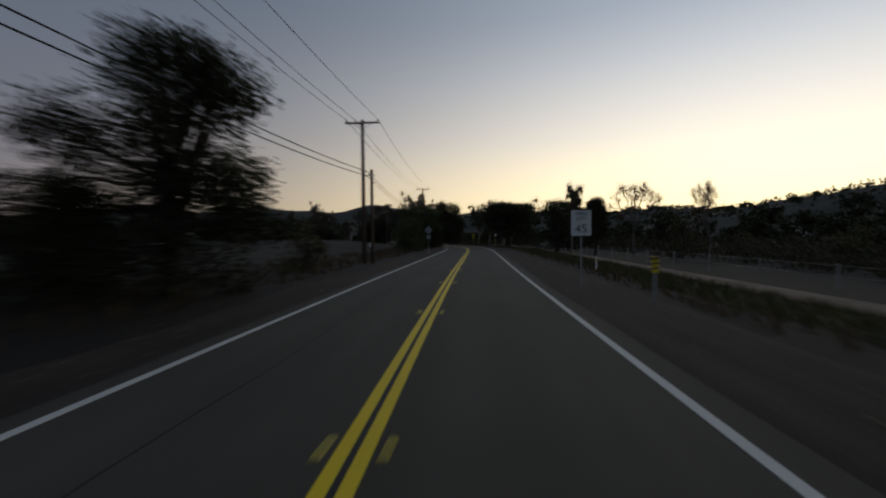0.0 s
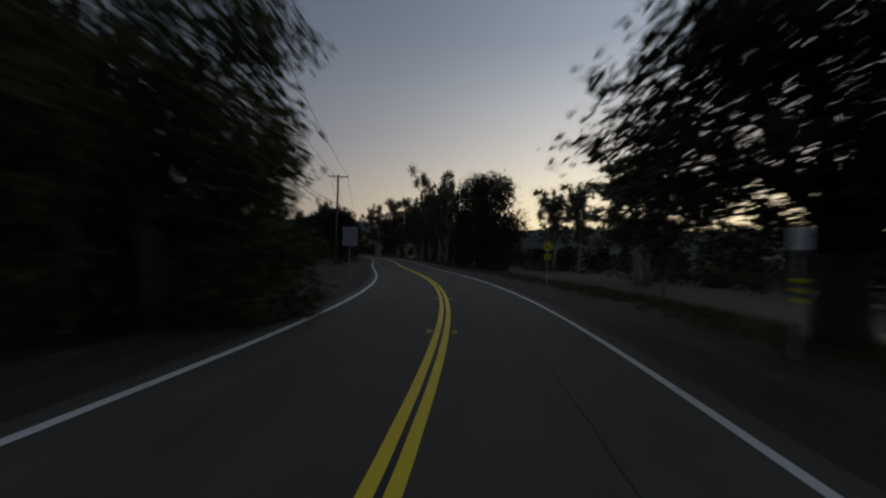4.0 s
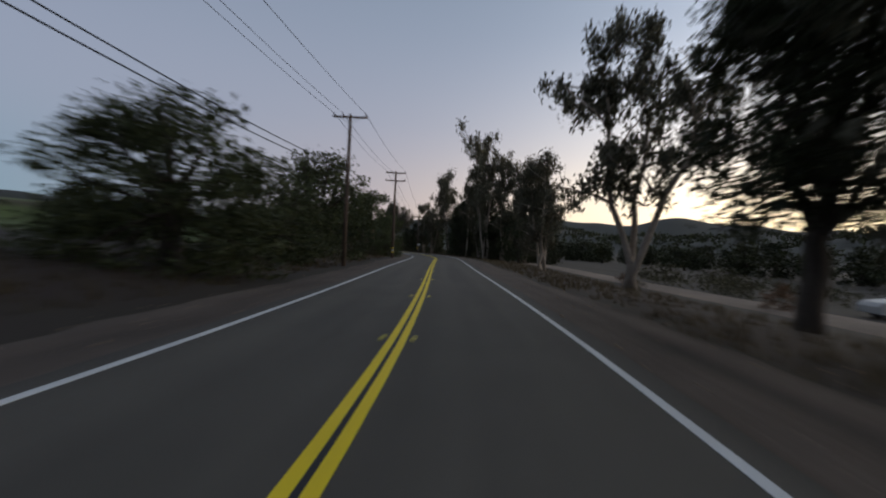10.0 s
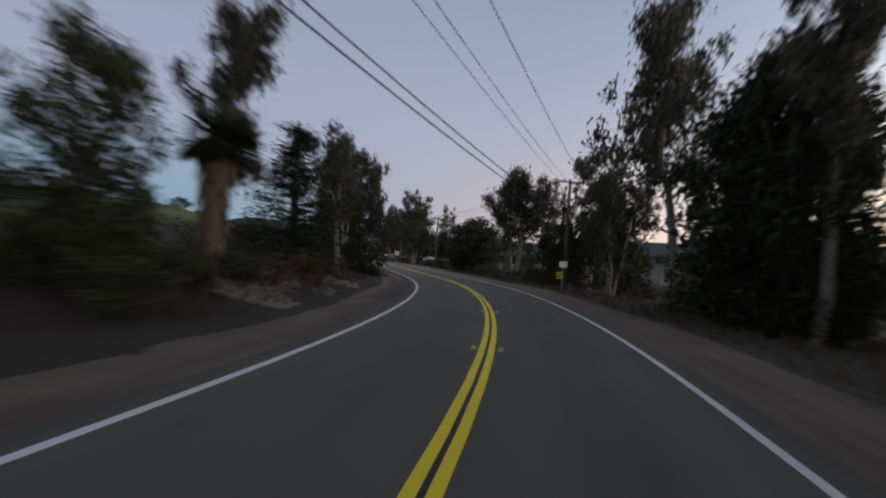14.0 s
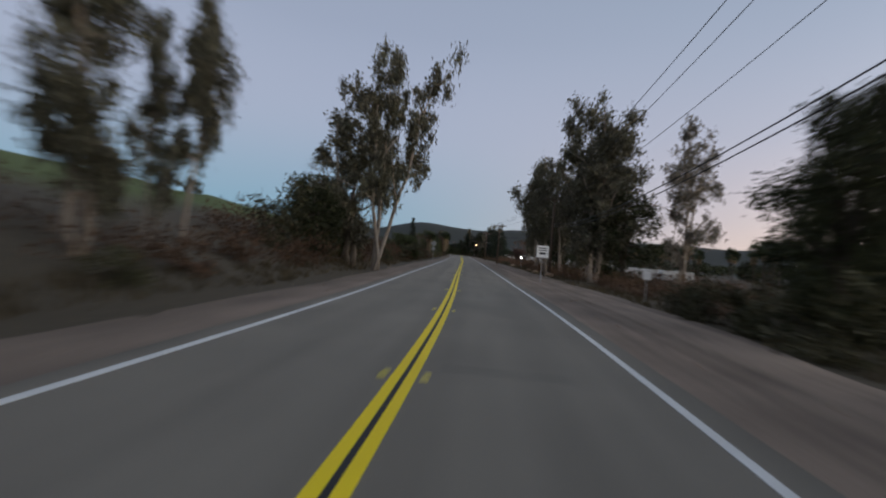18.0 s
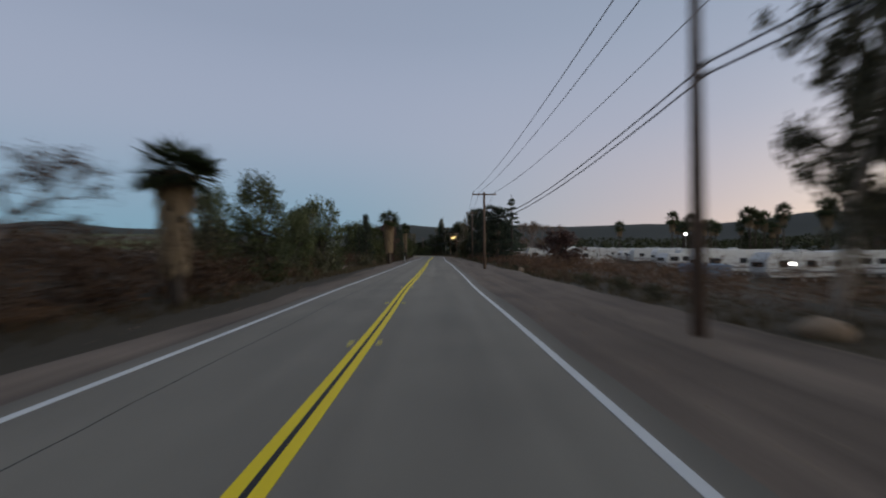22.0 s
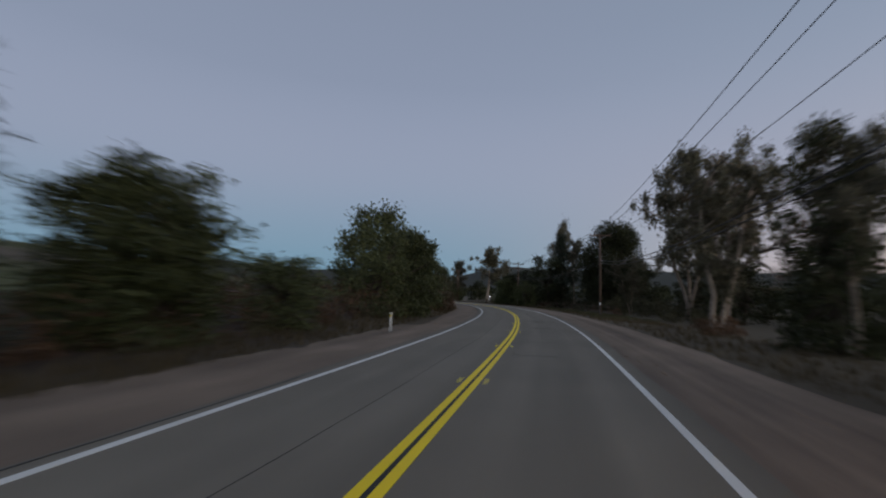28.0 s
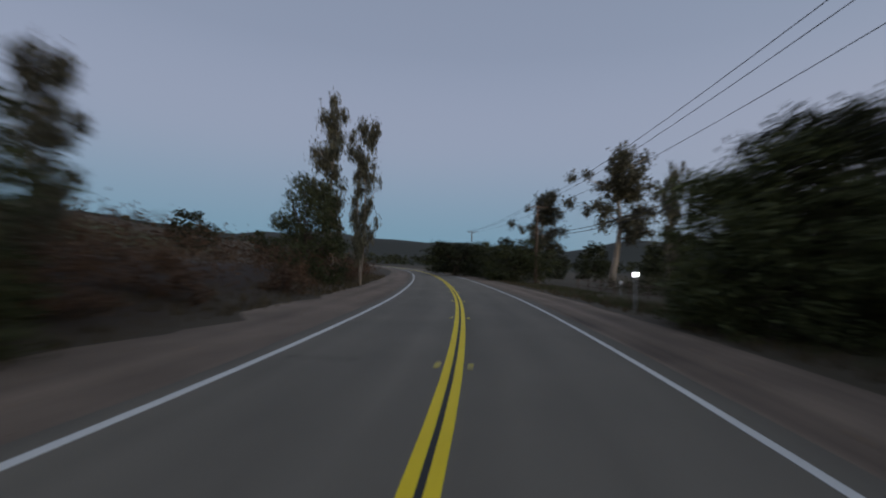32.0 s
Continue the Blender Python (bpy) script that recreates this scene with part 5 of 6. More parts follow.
# single bushes along the verges
row_of("dry_shrub", 365, 494, -9.6, -8.0, 5.0, 1.4, 2.4)
row_of("dry_shrub", 512, 585, -9.5, -7.8, 4.5, 1.2, 2.2)
row_of("dry_shrub", 636, 690, -10.5, -8.2, 3.4, 1.8, 3.0)
row_of("dry_shrub", 690, 740, -12.0, -8.5, 6.0, 1.4, 2.2)
row_of("dry_shrub", 595, 625, -12.0, -8.5, 6.0, 1.0, 1.6)
row_of("dry_shrub", 300, 362, -11.0, -8.0, 4.2, 1.2, 2.2)
row_of("green_shrub", 270, 312, -13.0, -9.5, 4.0, 1.8, 3.0)
row_of("green_shrub", 318, 362, -14.0, -10.0, 6.0, 2.0, 3.2)
row_of("dry_shrub", 385, 470, 11.0, 15.0, 5.0, 0.9, 1.6)
row_of("dry_shrub", 470, 600, 9.4, 11.0, 4.5, 0.7, 1.2)
row_of("green_shrub", 360, 392, 9.0, 12.0, 4.0, 1.4, 2.6)
row_of("green_shrub", 296, 360, 12.0, 18.0, 5.0, 1.6, 3.0)
row_of("dry_shrub", 140, 250, 11.0, 18.0, 9.0, 0.8, 1.6)
row_of("green_shrub", 30, 130, 28.0, 40.0, 8.0, 2.4, 4.0)
row_of("dry_shrub", 600, 700, 12.0, 18.0, 7.0, 0.8, 1.6)
row_of("green_shrub", 660, 720, 16.0, 24.0, 6.0, 2.0, 3.5)


def brush(mat, spans, gap, size, seed, label):
    """Continuous chaparral: overlapping leafy clumps along stretches of the verge."""
    rng = np.random.default_rng(seed)
    centres, radii = [], []
    for s0, s1, d0, d1, low, high in spans:
        n = int((s1 - s0) * (d1 - d0) / gap)
        s, d = rng.uniform(s0, s1, n), rng.uniform(d0, d1, n)
        x, y, _ = spot(s, d)
        tall = rng.uniform(low, high, n) * (0.75 + 0.5 * np.array([noise.noise((a * 0.12, b * 0.2, 1.0)) for a, b in zip(s, d)]))
        centres.append(np.stack([x, y, ground_z(x, y) + tall * 0.45], -1))
        wide = tall * rng.uniform(0.55, 0.95, n)
        radii.append(np.stack([wide, wide, tall * 0.55], -1))
    centres, radii = np.concatenate(centres), np.concatenate(radii)
    v, f = leaves(rng, centres, radii, len(centres) * 95, size, 2.4, -0.4, 0.3)
    return tagged(new("brush", crown_mesh("brush", v, f, mat)), label, "brush", kind="stuff")


brush(SCRUB_LEAF, ((365, 440, -16, -8.6, 1.2, 2.2), (440, 489, -17, -8.2, 1.8, 3.0), (511, 585, -17, -8.6, 1.6, 2.6), (511, 585, -15, -9, 1.2, 2.2), (513, 585, -30, -17, 1.4, 2.4), (634, 692, -16, -8.8, 2.4, 3.8), (598, 634, -17, -9.5, 1.4, 2.8), (692, 745, -17, -8.8, 1.6, 3.2)), 3.2, 0.2, 3, "dry brown chaparral covering the road bank")
brush(SCRUB_LEAF, ((462, 606, 11.2, 16.5, 1.5, 2.5), (455, 606, 18.0, 21.5, 1.6, 3.0), (384, 462, 11.5, 17.0, 1.2, 2.2), (395, 470, 20.0, 24.0, 1.8, 3.2)), 2.6, 0.18, 4, "dry brown weeds between shoulder and fence")
brush(GREEN_SCRUB, ((262, 312, -16, -9.4, 0.9, 2.0), (318, 366, -18, -9.0, 1.0, 2.0), (598, 634, -11, -8.6, 0.8, 1.5)), 4.0, 0.2, 5, "olive green scrub on the bank")
brush(GREEN_SCRUB, ((140, 262, 20, 34, 1.2, 2.6), (296, 362, 15, 24, 1.5, 3.0), (380, 470, 17.5, 22, 1.2, 2.4), (640, 735, 16.5, 27, 1.8, 3.6), (10, 130, 24, 36, 1.6, 3.4)), 7.0, 0.3, 6, "dark undergrowth behind the roadside trees")
# woods that close the view further off
row_of("far_oak", -20, 130, 62.0, 85.0, 8.0, 7.0, 11.0, 0.75)
row_of("far_oak", 60, 250, -120.0, -95.0, 11.0, 5.0, 8.0, 0.8)
row_of("far_oak", 150, 330, 90.0, 130.0, 11.0, 6.0, 10.0, 0.8)
row_of("far_oak", 740, 860, 30.0, 60.0, 10.0, 6.0, 10.0, 0.7)
row_of("far_oak", 480, 640, 110.0, 150.0, 9.0, 6.0, 11.0, 0.8)
row_of("far_oak", 770, 900, -50.0, -25.0, 12.0, 5.0, 8.0, 0.8)
row_of("palm", 450, 600, 58.0, 86.0, 3.6, 9.0, 12.5, 0.34)
row_of("far_oak", 632, 730, 27.0, 40.0, 5.0, 4.5, 7.0, 0.8)
row_of("far_oak", 140, 225, 48.0, 62.0, 6.0, 3.0, 5.0, 1.0)
row_of("far_oak", 120, 200, 32.0, 44.0, 8.0, 3.5, 5.5, 0.9)
row_of("far_oak", 225, 360, 58.0, 70.0, 4.5, 4.5, 7.0, 1.0)
row_of("far_oak", 225, 400, 70.0, 105.0, 2.4, 4.5, 8.0, 0.9)
row_of("far_oak", 0, 150, 42.0, 60.0, 5.0, 4.5, 7.0, 0.9)
row_of("far_oak", 90, 230, -90.0, -70.0, 8.0, 2.5, 4.0, 1.0)


# ---- small things: builders ----
def thing(name, s, d, label, category, turn=0.0, z=None, group=""):
    """An Empty on the ground beside the road, its y axis along the road."""
    x, y, h = spot(s, d)
    z = float(ground_z(x, y)[0]) if z is None else z
    return empty(name, pose(float(x), float(y), z, 0, 0, math.degrees(float(h)) + turn), label, category, group)


def piece(name, vf, mat, parent, label="", smooth=False):
    return part(name, mesh_of(name, vf[0], vf[1], mat, smooth), parent, label)


def disc(points, y0, y1):
    """A flat plate from an outline in x and z."""
    n = len(points)
    v = [Vector((x, y0, z)) for x, z in points] + [Vector((x, y1, z)) for x, z in points]
    f = [tuple(range(n)), tuple(range(2 * n - 1, n - 1, -1))]
    f += [(i, n + i, n + (i + 1) % n, (i + 1) % n) for i in range(n)]
    return v, f


def rounded(w, h, r, cx=0.0, cz=0.0, turn=0.0):
    pts = []
    for sx, sz, a0 in ((1, 1, 0), (-1, 1, 90), (-1, -1, 180), (1, -1, 270)):
        for k in range(4):
            a = radians(a0 + 30 * k)
            pts.append((sx * (w / 2 - r) + r * math.cos(a), sz * (h / 2 - r) + r * math.sin(a)))
    c, q = math.cos(radians(turn)), math.sin(radians(turn))
    return [(cx + c * x - q * z, cz + q * x + c * z) for x, z in pts]


def words(text, size, x, z, y, mat, parent):
    """Painted characters on a sign that faces the traffic."""
    cu = bpy.data.curves.new("lettering", "FONT")
    cu.body, cu.size, cu.align_x, cu.align_y, cu.extrude = text, size, "CENTER", "CENTER", 0.002
    cu.materials.append(mat)
    ob = new("lettering", cu)
    ob.parent = parent
    ob.matrix_basis = pose(x, y, z, 90, 0, 0)
    return ob


def sign_post(top, parent, x=0.0, square=0.05):
    return piece("post", box(x - square / 2, x + square / 2, 0.01, 0.01 + square, -0.3, top, 0.006), METAL, parent, "galvanised steel post")


def bars(rows, parent, mat, y=-0.012):
    for x, z, w, h in rows:
        piece("text_bar", box(x - w / 2, x + w / 2, y, y + 0.004, z - h / 2, z + h / 2), mat, parent)


def pole(s, d, high, arms=1, arm=2.6, cables=True, tel=0.67, lean=0.0, label="tall weathered wooden utility pole with crossarm and insulators", banded=False):
    """A utility pole. Returns the wire fixing points."""
    ob = thing("utility_pole", s, d, label, "utility pole", group="utility poles")
    ob.matrix_basis = ob.matrix_basis @ pose(0, 0, 0, 0, lean, 0)
    piece("mast", tube([(0, 0, -0.5), (0, 0, high * 0.5), (0, 0, high)], (0.17, 0.14, 0.11), 10), POLE_WOOD, ob, "", True)
    ends = []
    for k in range(arms):
        z = high - 0.25 - 1.0 * k
        piece("crossarm", box(-arm / 2, arm / 2, -0.17, -0.06, z - 0.07, z + 0.07, 0.015), POLE_WOOD, ob)
        for sx in (-1, 1):
            piece("brace", tube([(sx * arm * 0.27, -0.13, z - 0.05), (0, -0.13, z - 0.55)], (0.018, 0.018), 5), METAL, ob)
        for x in (-arm / 2 + 0.1, -arm / 6 - 0.1, arm / 2 - 0.1):
            pin = piece("insulator", tube([(x, -0.115, z + 0.06), (x, -0.115, z + 0.12), (x, -0.115, z + 0.16), (x, -0.115, z + 0.26)], (0.02, 0.02, 0.06, 0.035), 8), CERAMIC, ob, "ceramic insulator")
            if k == 0:
                ends.append((x, -0.115, z + 0.26))
    if cables:
        for z in (high * tel, high * (tel - 0.03)):
            piece("bracket", box(0.1, 0.3, -0.05, 0.05, z - 0.04, z + 0.04, 0.01), METAL, ob)
            ends.append((0.28, 0, z))
    if banded:
        for z, mat in ((1.35, SIGN_YELLOW), (1.05, SIGN_WHITE), (0.8, SIGN_YELLOW)):
            piece("reflective_band", tube([(0, 0, z - 0.05), (0, 0, z + 0.05)], (0.178, 0.178), 12), mat, ob, "reflective band")
    m = ob.matrix_basis
    return [m @ Vector(e) for e in ends]


def wire(a, b, sag, name="power_line", r=0.012):
    n = 18
    pts = [a.lerp(b, i / n) - Vector((0, 0, 4 * sag * (i / n) * (1 - i / n))) for i in range(n + 1)]
    v, f = tube(pts, [r] * (n + 1), 4)
    return tagged(new(name, mesh_of(name, v, f, WIRE)), "thin black cable hung between utility poles", "cable", "overhead cables")


def string_wires(a, b):
    for i, (p, q) in enumerate(zip(a, b)):
        wire(p, q, (q - p).length * 0.014 + (0.3 if i > 2 else 0), r=0.018 if i < 3 else 0.026)


def diamond_sign(s, d, back=False, plate=True, arrow="curve", size=0.76, low=1.75, label=""):
    ob = thing("warning_sign", s, d, label or ("bare aluminium back of a diamond road sign with plate" if back else "yellow diamond curve warning sign with advisory plate"), "road sign", 180 if back else 0)
    half = size * 0.7071
    top = low + 0.62 + 2 * half
    sign_post(top - 0.1, ob)
    face, rear = (SIGN_YELLOW, ALU_BACK)
    cz = low + 0.66 + half
    piece("sign_face", disc(rounded(size, size, 0.06, 0, cz, 45), -0.004, 0.002), face, ob, "yellow reflective face")
    piece("sign_back", disc(rounded(size, size, 0.06, 0, cz, 45), 0.003, 0.008), rear, ob, "bare aluminium back")
    piece("border", disc(rounded(size - 0.05, size - 0.05, 0.05, 0, cz, 45), -0.0055, -0.0045), SIGN_BLACK, ob)
    piece("inner_face", disc(rounded(size - 0.09, size - 0.09, 0.045, 0, cz, 45), -0.0075, -0.006), face, ob)
    k = size / 0.76
    bend = [(0.06, -0.28), (0.14, -0.28), (0.14, 0.06), (-0.1, 0.06), (-0.1, 0.14), (-0.27, 0.02), (-0.1, -0.1), (-0.1, -0.02), (0.06, -0.02)]
    piece("arrow", disc([(x * k, cz + z * k) for x, z in bend], -0.0105, -0.008), SIGN_BLACK, ob, "black bent arrow")
    if plate:
        mid = low + 0.57 - 0.25 * k
        piece("plate", disc(rounded(0.56 * k, 0.5 * k, 0.04, 0, mid), -0.004, 0.002), face, ob, "yellow advisory plate")
        piece("plate_back", disc(rounded(0.56 * k, 0.5 * k, 0.04, 0, mid), 0.003, 0.008), rear, ob)
        bars([(0, mid + 0.06 * k, 0.36 * k, 0.12 * k), (0, mid - 0.12 * k, 0.24 * k, 0.05 * k)], ob, SIGN_BLACK, -0.009)
    return ob


def board(s, d, w, h, low, mat, label, rows=(), back=False, name="road_sign", turn=0.0):
    ob = thing(name, s, d, label, "sign", (180 if back else 0) + turn)
    sign_post(low + h - 0.05, ob)
    piece("sign_face", disc(rounded(w, h, 0.04, 0, low + h / 2), -0.005, 0.001), mat, ob)
    piece("sign_back", disc(rounded(w, h, 0.04, 0, low + h / 2), 0.002, 0.008), ALU_BACK, ob, "bare aluminium back")
    bars([(x, low + z, a, b) for x, z, a, b in rows], ob, SIGN_BLACK)
    return ob


def marker_post(s, d, high=0.95, yellow=False, label="slim white reflector post beside the road"):
    ob = thing("marker_post", s, d, label, "marker post", group="reflector posts")
    piece("post", box(-0.05, 0.05, 0.0, 0.03, -0.2, high, 0.008), SIGN_WHITE if not yellow else METAL, ob)
    if yellow:
        piece("panel", disc(rounded(0.2, 0.46, 0.02, 0, high - 0.15), -0.006, -0.001), SIGN_YELLOW, ob, "yellow reflective panel")
        for k in range(3):
            piece("stripe", disc([(-0.1, high - 0.32 + k * 0.14), (0.1, high - 0.26 + k * 0.14), (0.1, high - 0.2 + k * 0.14), (-0.1, high - 0.26 + k * 0.14)], -0.009, -0.007), SIGN_BLACK, ob)
    else:
        piece("reflector", box(-0.035, 0.035, -0.008, -0.002, high - 0.22, high - 0.08), SIGN_YELLOW, ob, "amber reflector")
    return ob


def travel_trailer(seed, long=7.5, high=2.9, motor=False):
    """A white camper: body with rounded ends, windows, door, trim, wheels."""
    rng = random.Random(seed)
    ob = empty("motorhome" if motor else "travel_trailer", Matrix(), "", "motorhome" if motor else "trailer")
    prof = [(-long / 2, 0.62), (-long / 2, high - 0.35), (-long / 2 + 0.25, high), (long / 2 - 0.5, high), (long / 2, high - 0.7), (long / 2 + 0.06, 1.1), (long / 2 - 0.35, 0.62)]
    if motor:
        prof = [(-long / 2, 0.55), (-long / 2, high - 0.2), (-long / 2 + 0.2, high), (long / 2 - 0.2, high), (long / 2 + 0.25, high - 0.35), (long / 2 + 0.1, high - 0.95), (long / 2 - 0.5, high - 1.05), (long / 2 + 0.1, 1.35), (long / 2 + 0.8, 1.2), (long / 2 + 0.85, 0.55)]
    n = len(prof)
    v = [Vector((-1.2, y, z)) for y, z in prof] + [Vector((1.2, y, z)) for y, z in prof]
    f = [tuple(range(n)), tuple(range(2 * n - 1, n - 1, -1))] + [(i, (i + 1) % n, n + (i + 1) % n, n + i) for i in range(n)]
    bm = bmesh.new()
    vs = [bm.verts.new(q) for q in v]
    for face in f:
        bm.faces.new([vs[i] for i in face])
    bmesh.ops.recalc_face_normals(bm, faces=list(bm.faces))
    bmesh.ops.bevel(bm, geom=list(bm.edges), offset=0.09, segments=2, affect="EDGES", profile=0.5)
    me = bpy.data.meshes.new("body")
    bm.to_mesh(me)
    bm.free()
    me.materials.append(RV_WHITE)
    part("body", me, ob, "white panelled body")
    for side in (-1, 1):
        x0, x1 = (1.205, 1.225) if side > 0 else (-1.225, -1.205)
        for k in range(3):
            y = -long / 2 + 1.0 + k * (long - 2.2) / 2.4 + rng.uniform(-0.2, 0.2)
            w = rng.choice((0.6, 0.9, 1.2))
            win = piece("window", box(x0, x1, y, y + w, 1.55, 2.15), DARK_GLASS, ob, "dark window")
        piece("stripe", box(x0, x1, -long / 2 + 0.15, long / 2 - 0.3, 1.02, 1.2), RV_STRIPE, ob, "grey side stripe")
        piece("skirt_trim", box(x0, x1, -long / 2 + 0.1, long / 2 - 0.4, 0.66, 0.72), METAL, ob)
        for y in ((-0.5, 0.4) if not motor else (-long / 4, long / 2 + 0.1)):
            wheel = piece("wheel", tube([(side * 0.95, y, 0.36), (side * 1.18, y, 0.36)], (0.36, 0.36), 16), RUBBER, ob)
            piece("rim", tube([(side * 1.18, y, 0.36), (side * 1.2, y, 0.36)], (0.2, 0.18), 12), METAL, wheel)
    piece("door", box(1.205, 1.235, long / 4, long / 4 + 0.7, 0.75, 2.4, 0.008), RV_WHITE, ob)
    piece("front_window", box(-0.85, 0.85, long / 2 - 0.02, long / 2 + 0.075, 1.55, 2.0, 0.01), DARK_GLASS, ob)
    piece("roof_vent", box(-0.35, 0.35, -0.4, 0.4, high - 0.01, high + 0.22, 0.04), RV_WHITE, ob)
    if not motor:
        piece("hitch", tube([(0, long / 2, 0.6), (0, long / 2 + 1.0, 0.5)], (0.06, 0.05), 6), METAL, ob)
        piece("stand", box(-0.06, 0.06, long / 2 + 0.75, long / 2 + 0.87, 0.0, 0.52), METAL, ob)
    return ob


def parked_car(s, d, mat, turn, label):
    ob = thing("parked_car", s, d, label, "car", turn)
    prof = [(-2.15, 0.3), (-2.2, 0.75), (-2.05, 0.95), (-1.55, 1.02), (-1.0, 1.42), (0.45, 1.45), (1.15, 1.0), (2.0, 0.86), (2.2, 0.65), (2.18, 0.3)]
    n = len(prof)
    bm = bmesh.new()
    rows = []
    for x, k in ((-0.82, 0.0), (-0.86, 0.02), (0.86, 0.02), (0.82, 0.0)):
        rows.append([bm.verts.new((x * (1 - 0.16 * max(0, z - 0.95) / 0.5), y, z)) for y, z in prof])
    for a, b in zip(rows, rows[1:]):
        for i in range(n):
            bm.faces.new((a[i], a[(i + 1) % n], b[(i + 1) % n], b[i]))
    bm.faces.new(rows[0][::-1])
    bm.faces.new(rows[-1])
    bmesh.ops.recalc_face_normals(bm, faces=list(bm.faces))
    bmesh.ops.bevel(bm, geom=[e for e in bm.edges], offset=0.04, segments=2, affect="EDGES", profile=0.5)
    me = bpy.data.meshes.new("body")
    bm.to_mesh(me)
    bm.free()
    me.materials.append(mat)
    part("body", me, ob)
    for side in (-1, 1):
        q = disc([(-1.3, 1.05), (-0.95, 1.33), (0.35, 1.36), (0.85, 1.05)], 0, 0.03)
        v = [Vector((side * 0.815 + side * (0.03 if p.y > 0 else 0) - side * 0.09 * (p.z - 1.05), p.x, p.z)) for p in q[0]]
        piece("window", (v, q[1]), DARK_GLASS, ob)
        for y in (-1.35, 1.35):
            wheel = piece("wheel", tube([(side * 0.68, y, 0.31), (side * 0.89, y, 0.31)], (0.31, 0.31), 16), RUBBER, ob)
            piece("rim", tube([(side * 0.89, y, 0.31), (side * 0.9, y, 0.31)], (0.19, 0.17), 12), METAL, wheel)
    piece("windscreen", ([Vector(q) for q in ((-0.66, 0.52, 1.42), (0.66, 0.52, 1.42), (0.74, 1.13, 1.03), (-0.74, 1.13, 1.03), (-0.66, 0.54, 1.4), (0.66, 0.54, 1.4), (0.74, 1.15, 1.0), (-0.74, 1.15, 1.0))], [(0, 1, 2, 3), (7, 6, 5, 4), (0, 4, 5, 1), (1, 5, 6, 2), (2, 6, 7, 3), (3, 7, 4, 0)]), DARK_GLASS, ob)
    return ob


def boulder(s, d, w, h, seed, mat=None, label="rounded tan boulder at the edge of the shoulder"):
    rng = np.random.default_rng(seed)
    bm = bmesh.new()
    bmesh.ops.create_icosphere(bm, subdivisions=3, radius=1)
    for q in bm.verts:
        k = 1 + 0.22 * noise.noise(q.co * 1.3 + Vector((seed, 0, 0))) + 0.08 * noise.noise(q.co * 4)
        q.co = Vector((q.co.x * w / 2 * k, q.co.y * w / 2.6 * k, max(q.co.z, -0.5) * h / 1.5 * k + h * 0.3))
    me = bpy.data.meshes.new("boulder")
    bm.to_mesh(me)
    bm.free()
    me.polygons.foreach_set("use_smooth", [True] * len(me.polygons))
    me.materials.append(mat or ROCK)
    x, y, hh = spot(s, d)
    ob = tagged(new("boulder", me), label, "boulder", "roadside boulders")
    ob.matrix_basis = pose(float(x), float(y), float(ground_z(x, y)[0]) - 0.05, 0, 0, 40 * seed)
    return ob


def yard_light(s, d, high, r=0.14, mat=None, label="small bright lamp on a slim post", name="yard_lamp"):
    ob = thing(name, s, d, label, "lamp", group="distant lamps")
    piece("post", tube([(0, 0, -0.2), (0, 0, high - r)], (0.05, 0.035), 8), METAL, ob)
    piece("housing", box(-r, r, -r * 0.6, r * 0.6, high + r * 0.75, high + r, 0.01), METAL, ob)
    piece("lamp", tube([(0, 0, high - r), (0, 0, high - r * 0.5), (0, 0, high + r * 0.5), (0, 0, high + r * 0.75)], (r * 0.4, r * 0.8, r * 0.9, r * 0.6), 12), mat or LAMP_COLD, ob, "glowing lamp head", True)
    return ob


# ---- utility poles and wires ----
line_a = [pole(-32, -8.0, 11.2, tel=0.66), pole(29.8, -7.3, 10.9, tel=0.645), pole(87, -7.5, 11.8, tel=0.63), pole(139, -8.2, 11.4), pole(194.5, -7.5, 11.3), pole(244.5, -6.6, 11.4, tel=0.63), pole(269.5, -5.7, 11.3, arms=2, banded=True),
          pole(330, 10.2, 9.8), pole(374.6, 7.8, 9.4, arms=2), pole(421, 10.2, 9.2), pole(462.4, 7.1, 8.2, tel=0.73), pole(502, 6.6, 8.3), pole(551, 9.3, 10.5), pole(593.6, 7.35, 7.9, lean=1.0),
          pole(648, 10.9, 10.1), pole(691, 10.6, 9.5, arms=2), pole(741, 12.6, 10.5), pole(790, 12.0, 10.5)]
for a, b in zip(line_a, line_a[1:]):
    string_wires(a, b)
for s, d, high in ((30.2, -6.75, 7.2), (271, -5.8, 7.9)):
    stub = thing("utility_pole", s, d, "short weathered wooden stub pole with cable bracket", "utility pole", group="utility poles")
    piece("mast", tube([(0, 0, -0.4), (0, 0, high)], (0.15, 0.11), 10), POLE_WOOD, stub, "", True)
    piece("bracket", box(-0.25, 0.25, -0.16, -0.1, high - 0.5, high - 0.38, 0.01), METAL, stub)
# street lamp on an arm of the last but three pole
lamp_s, lamp_d = 593.1, 6.85
lamp = thing("street_lamp", lamp_s, lamp_d, "lit amber street lamp on a curved arm fixed to a pole", "street lamp", z=-0.07)
piece("arm", tube([(0.58, 0.45, 5.55), (0.35, 0.3, 5.95), (0.05, 0.1, 6.12), (-0.4, 0, 6.17)], (0.035, 0.035, 0.035, 0.03), 7), METAL, lamp, "curved steel arm")
piece("hood", box(-0.95, -0.3, -0.13, 0.13, 6.13, 6.27, 0.05), METAL, lamp)
piece("lens", box(-0.92, -0.38, -0.11, 0.11, 6.05, 6.125, 0.03), LAMP_WARM, lamp, "glowing amber lens")
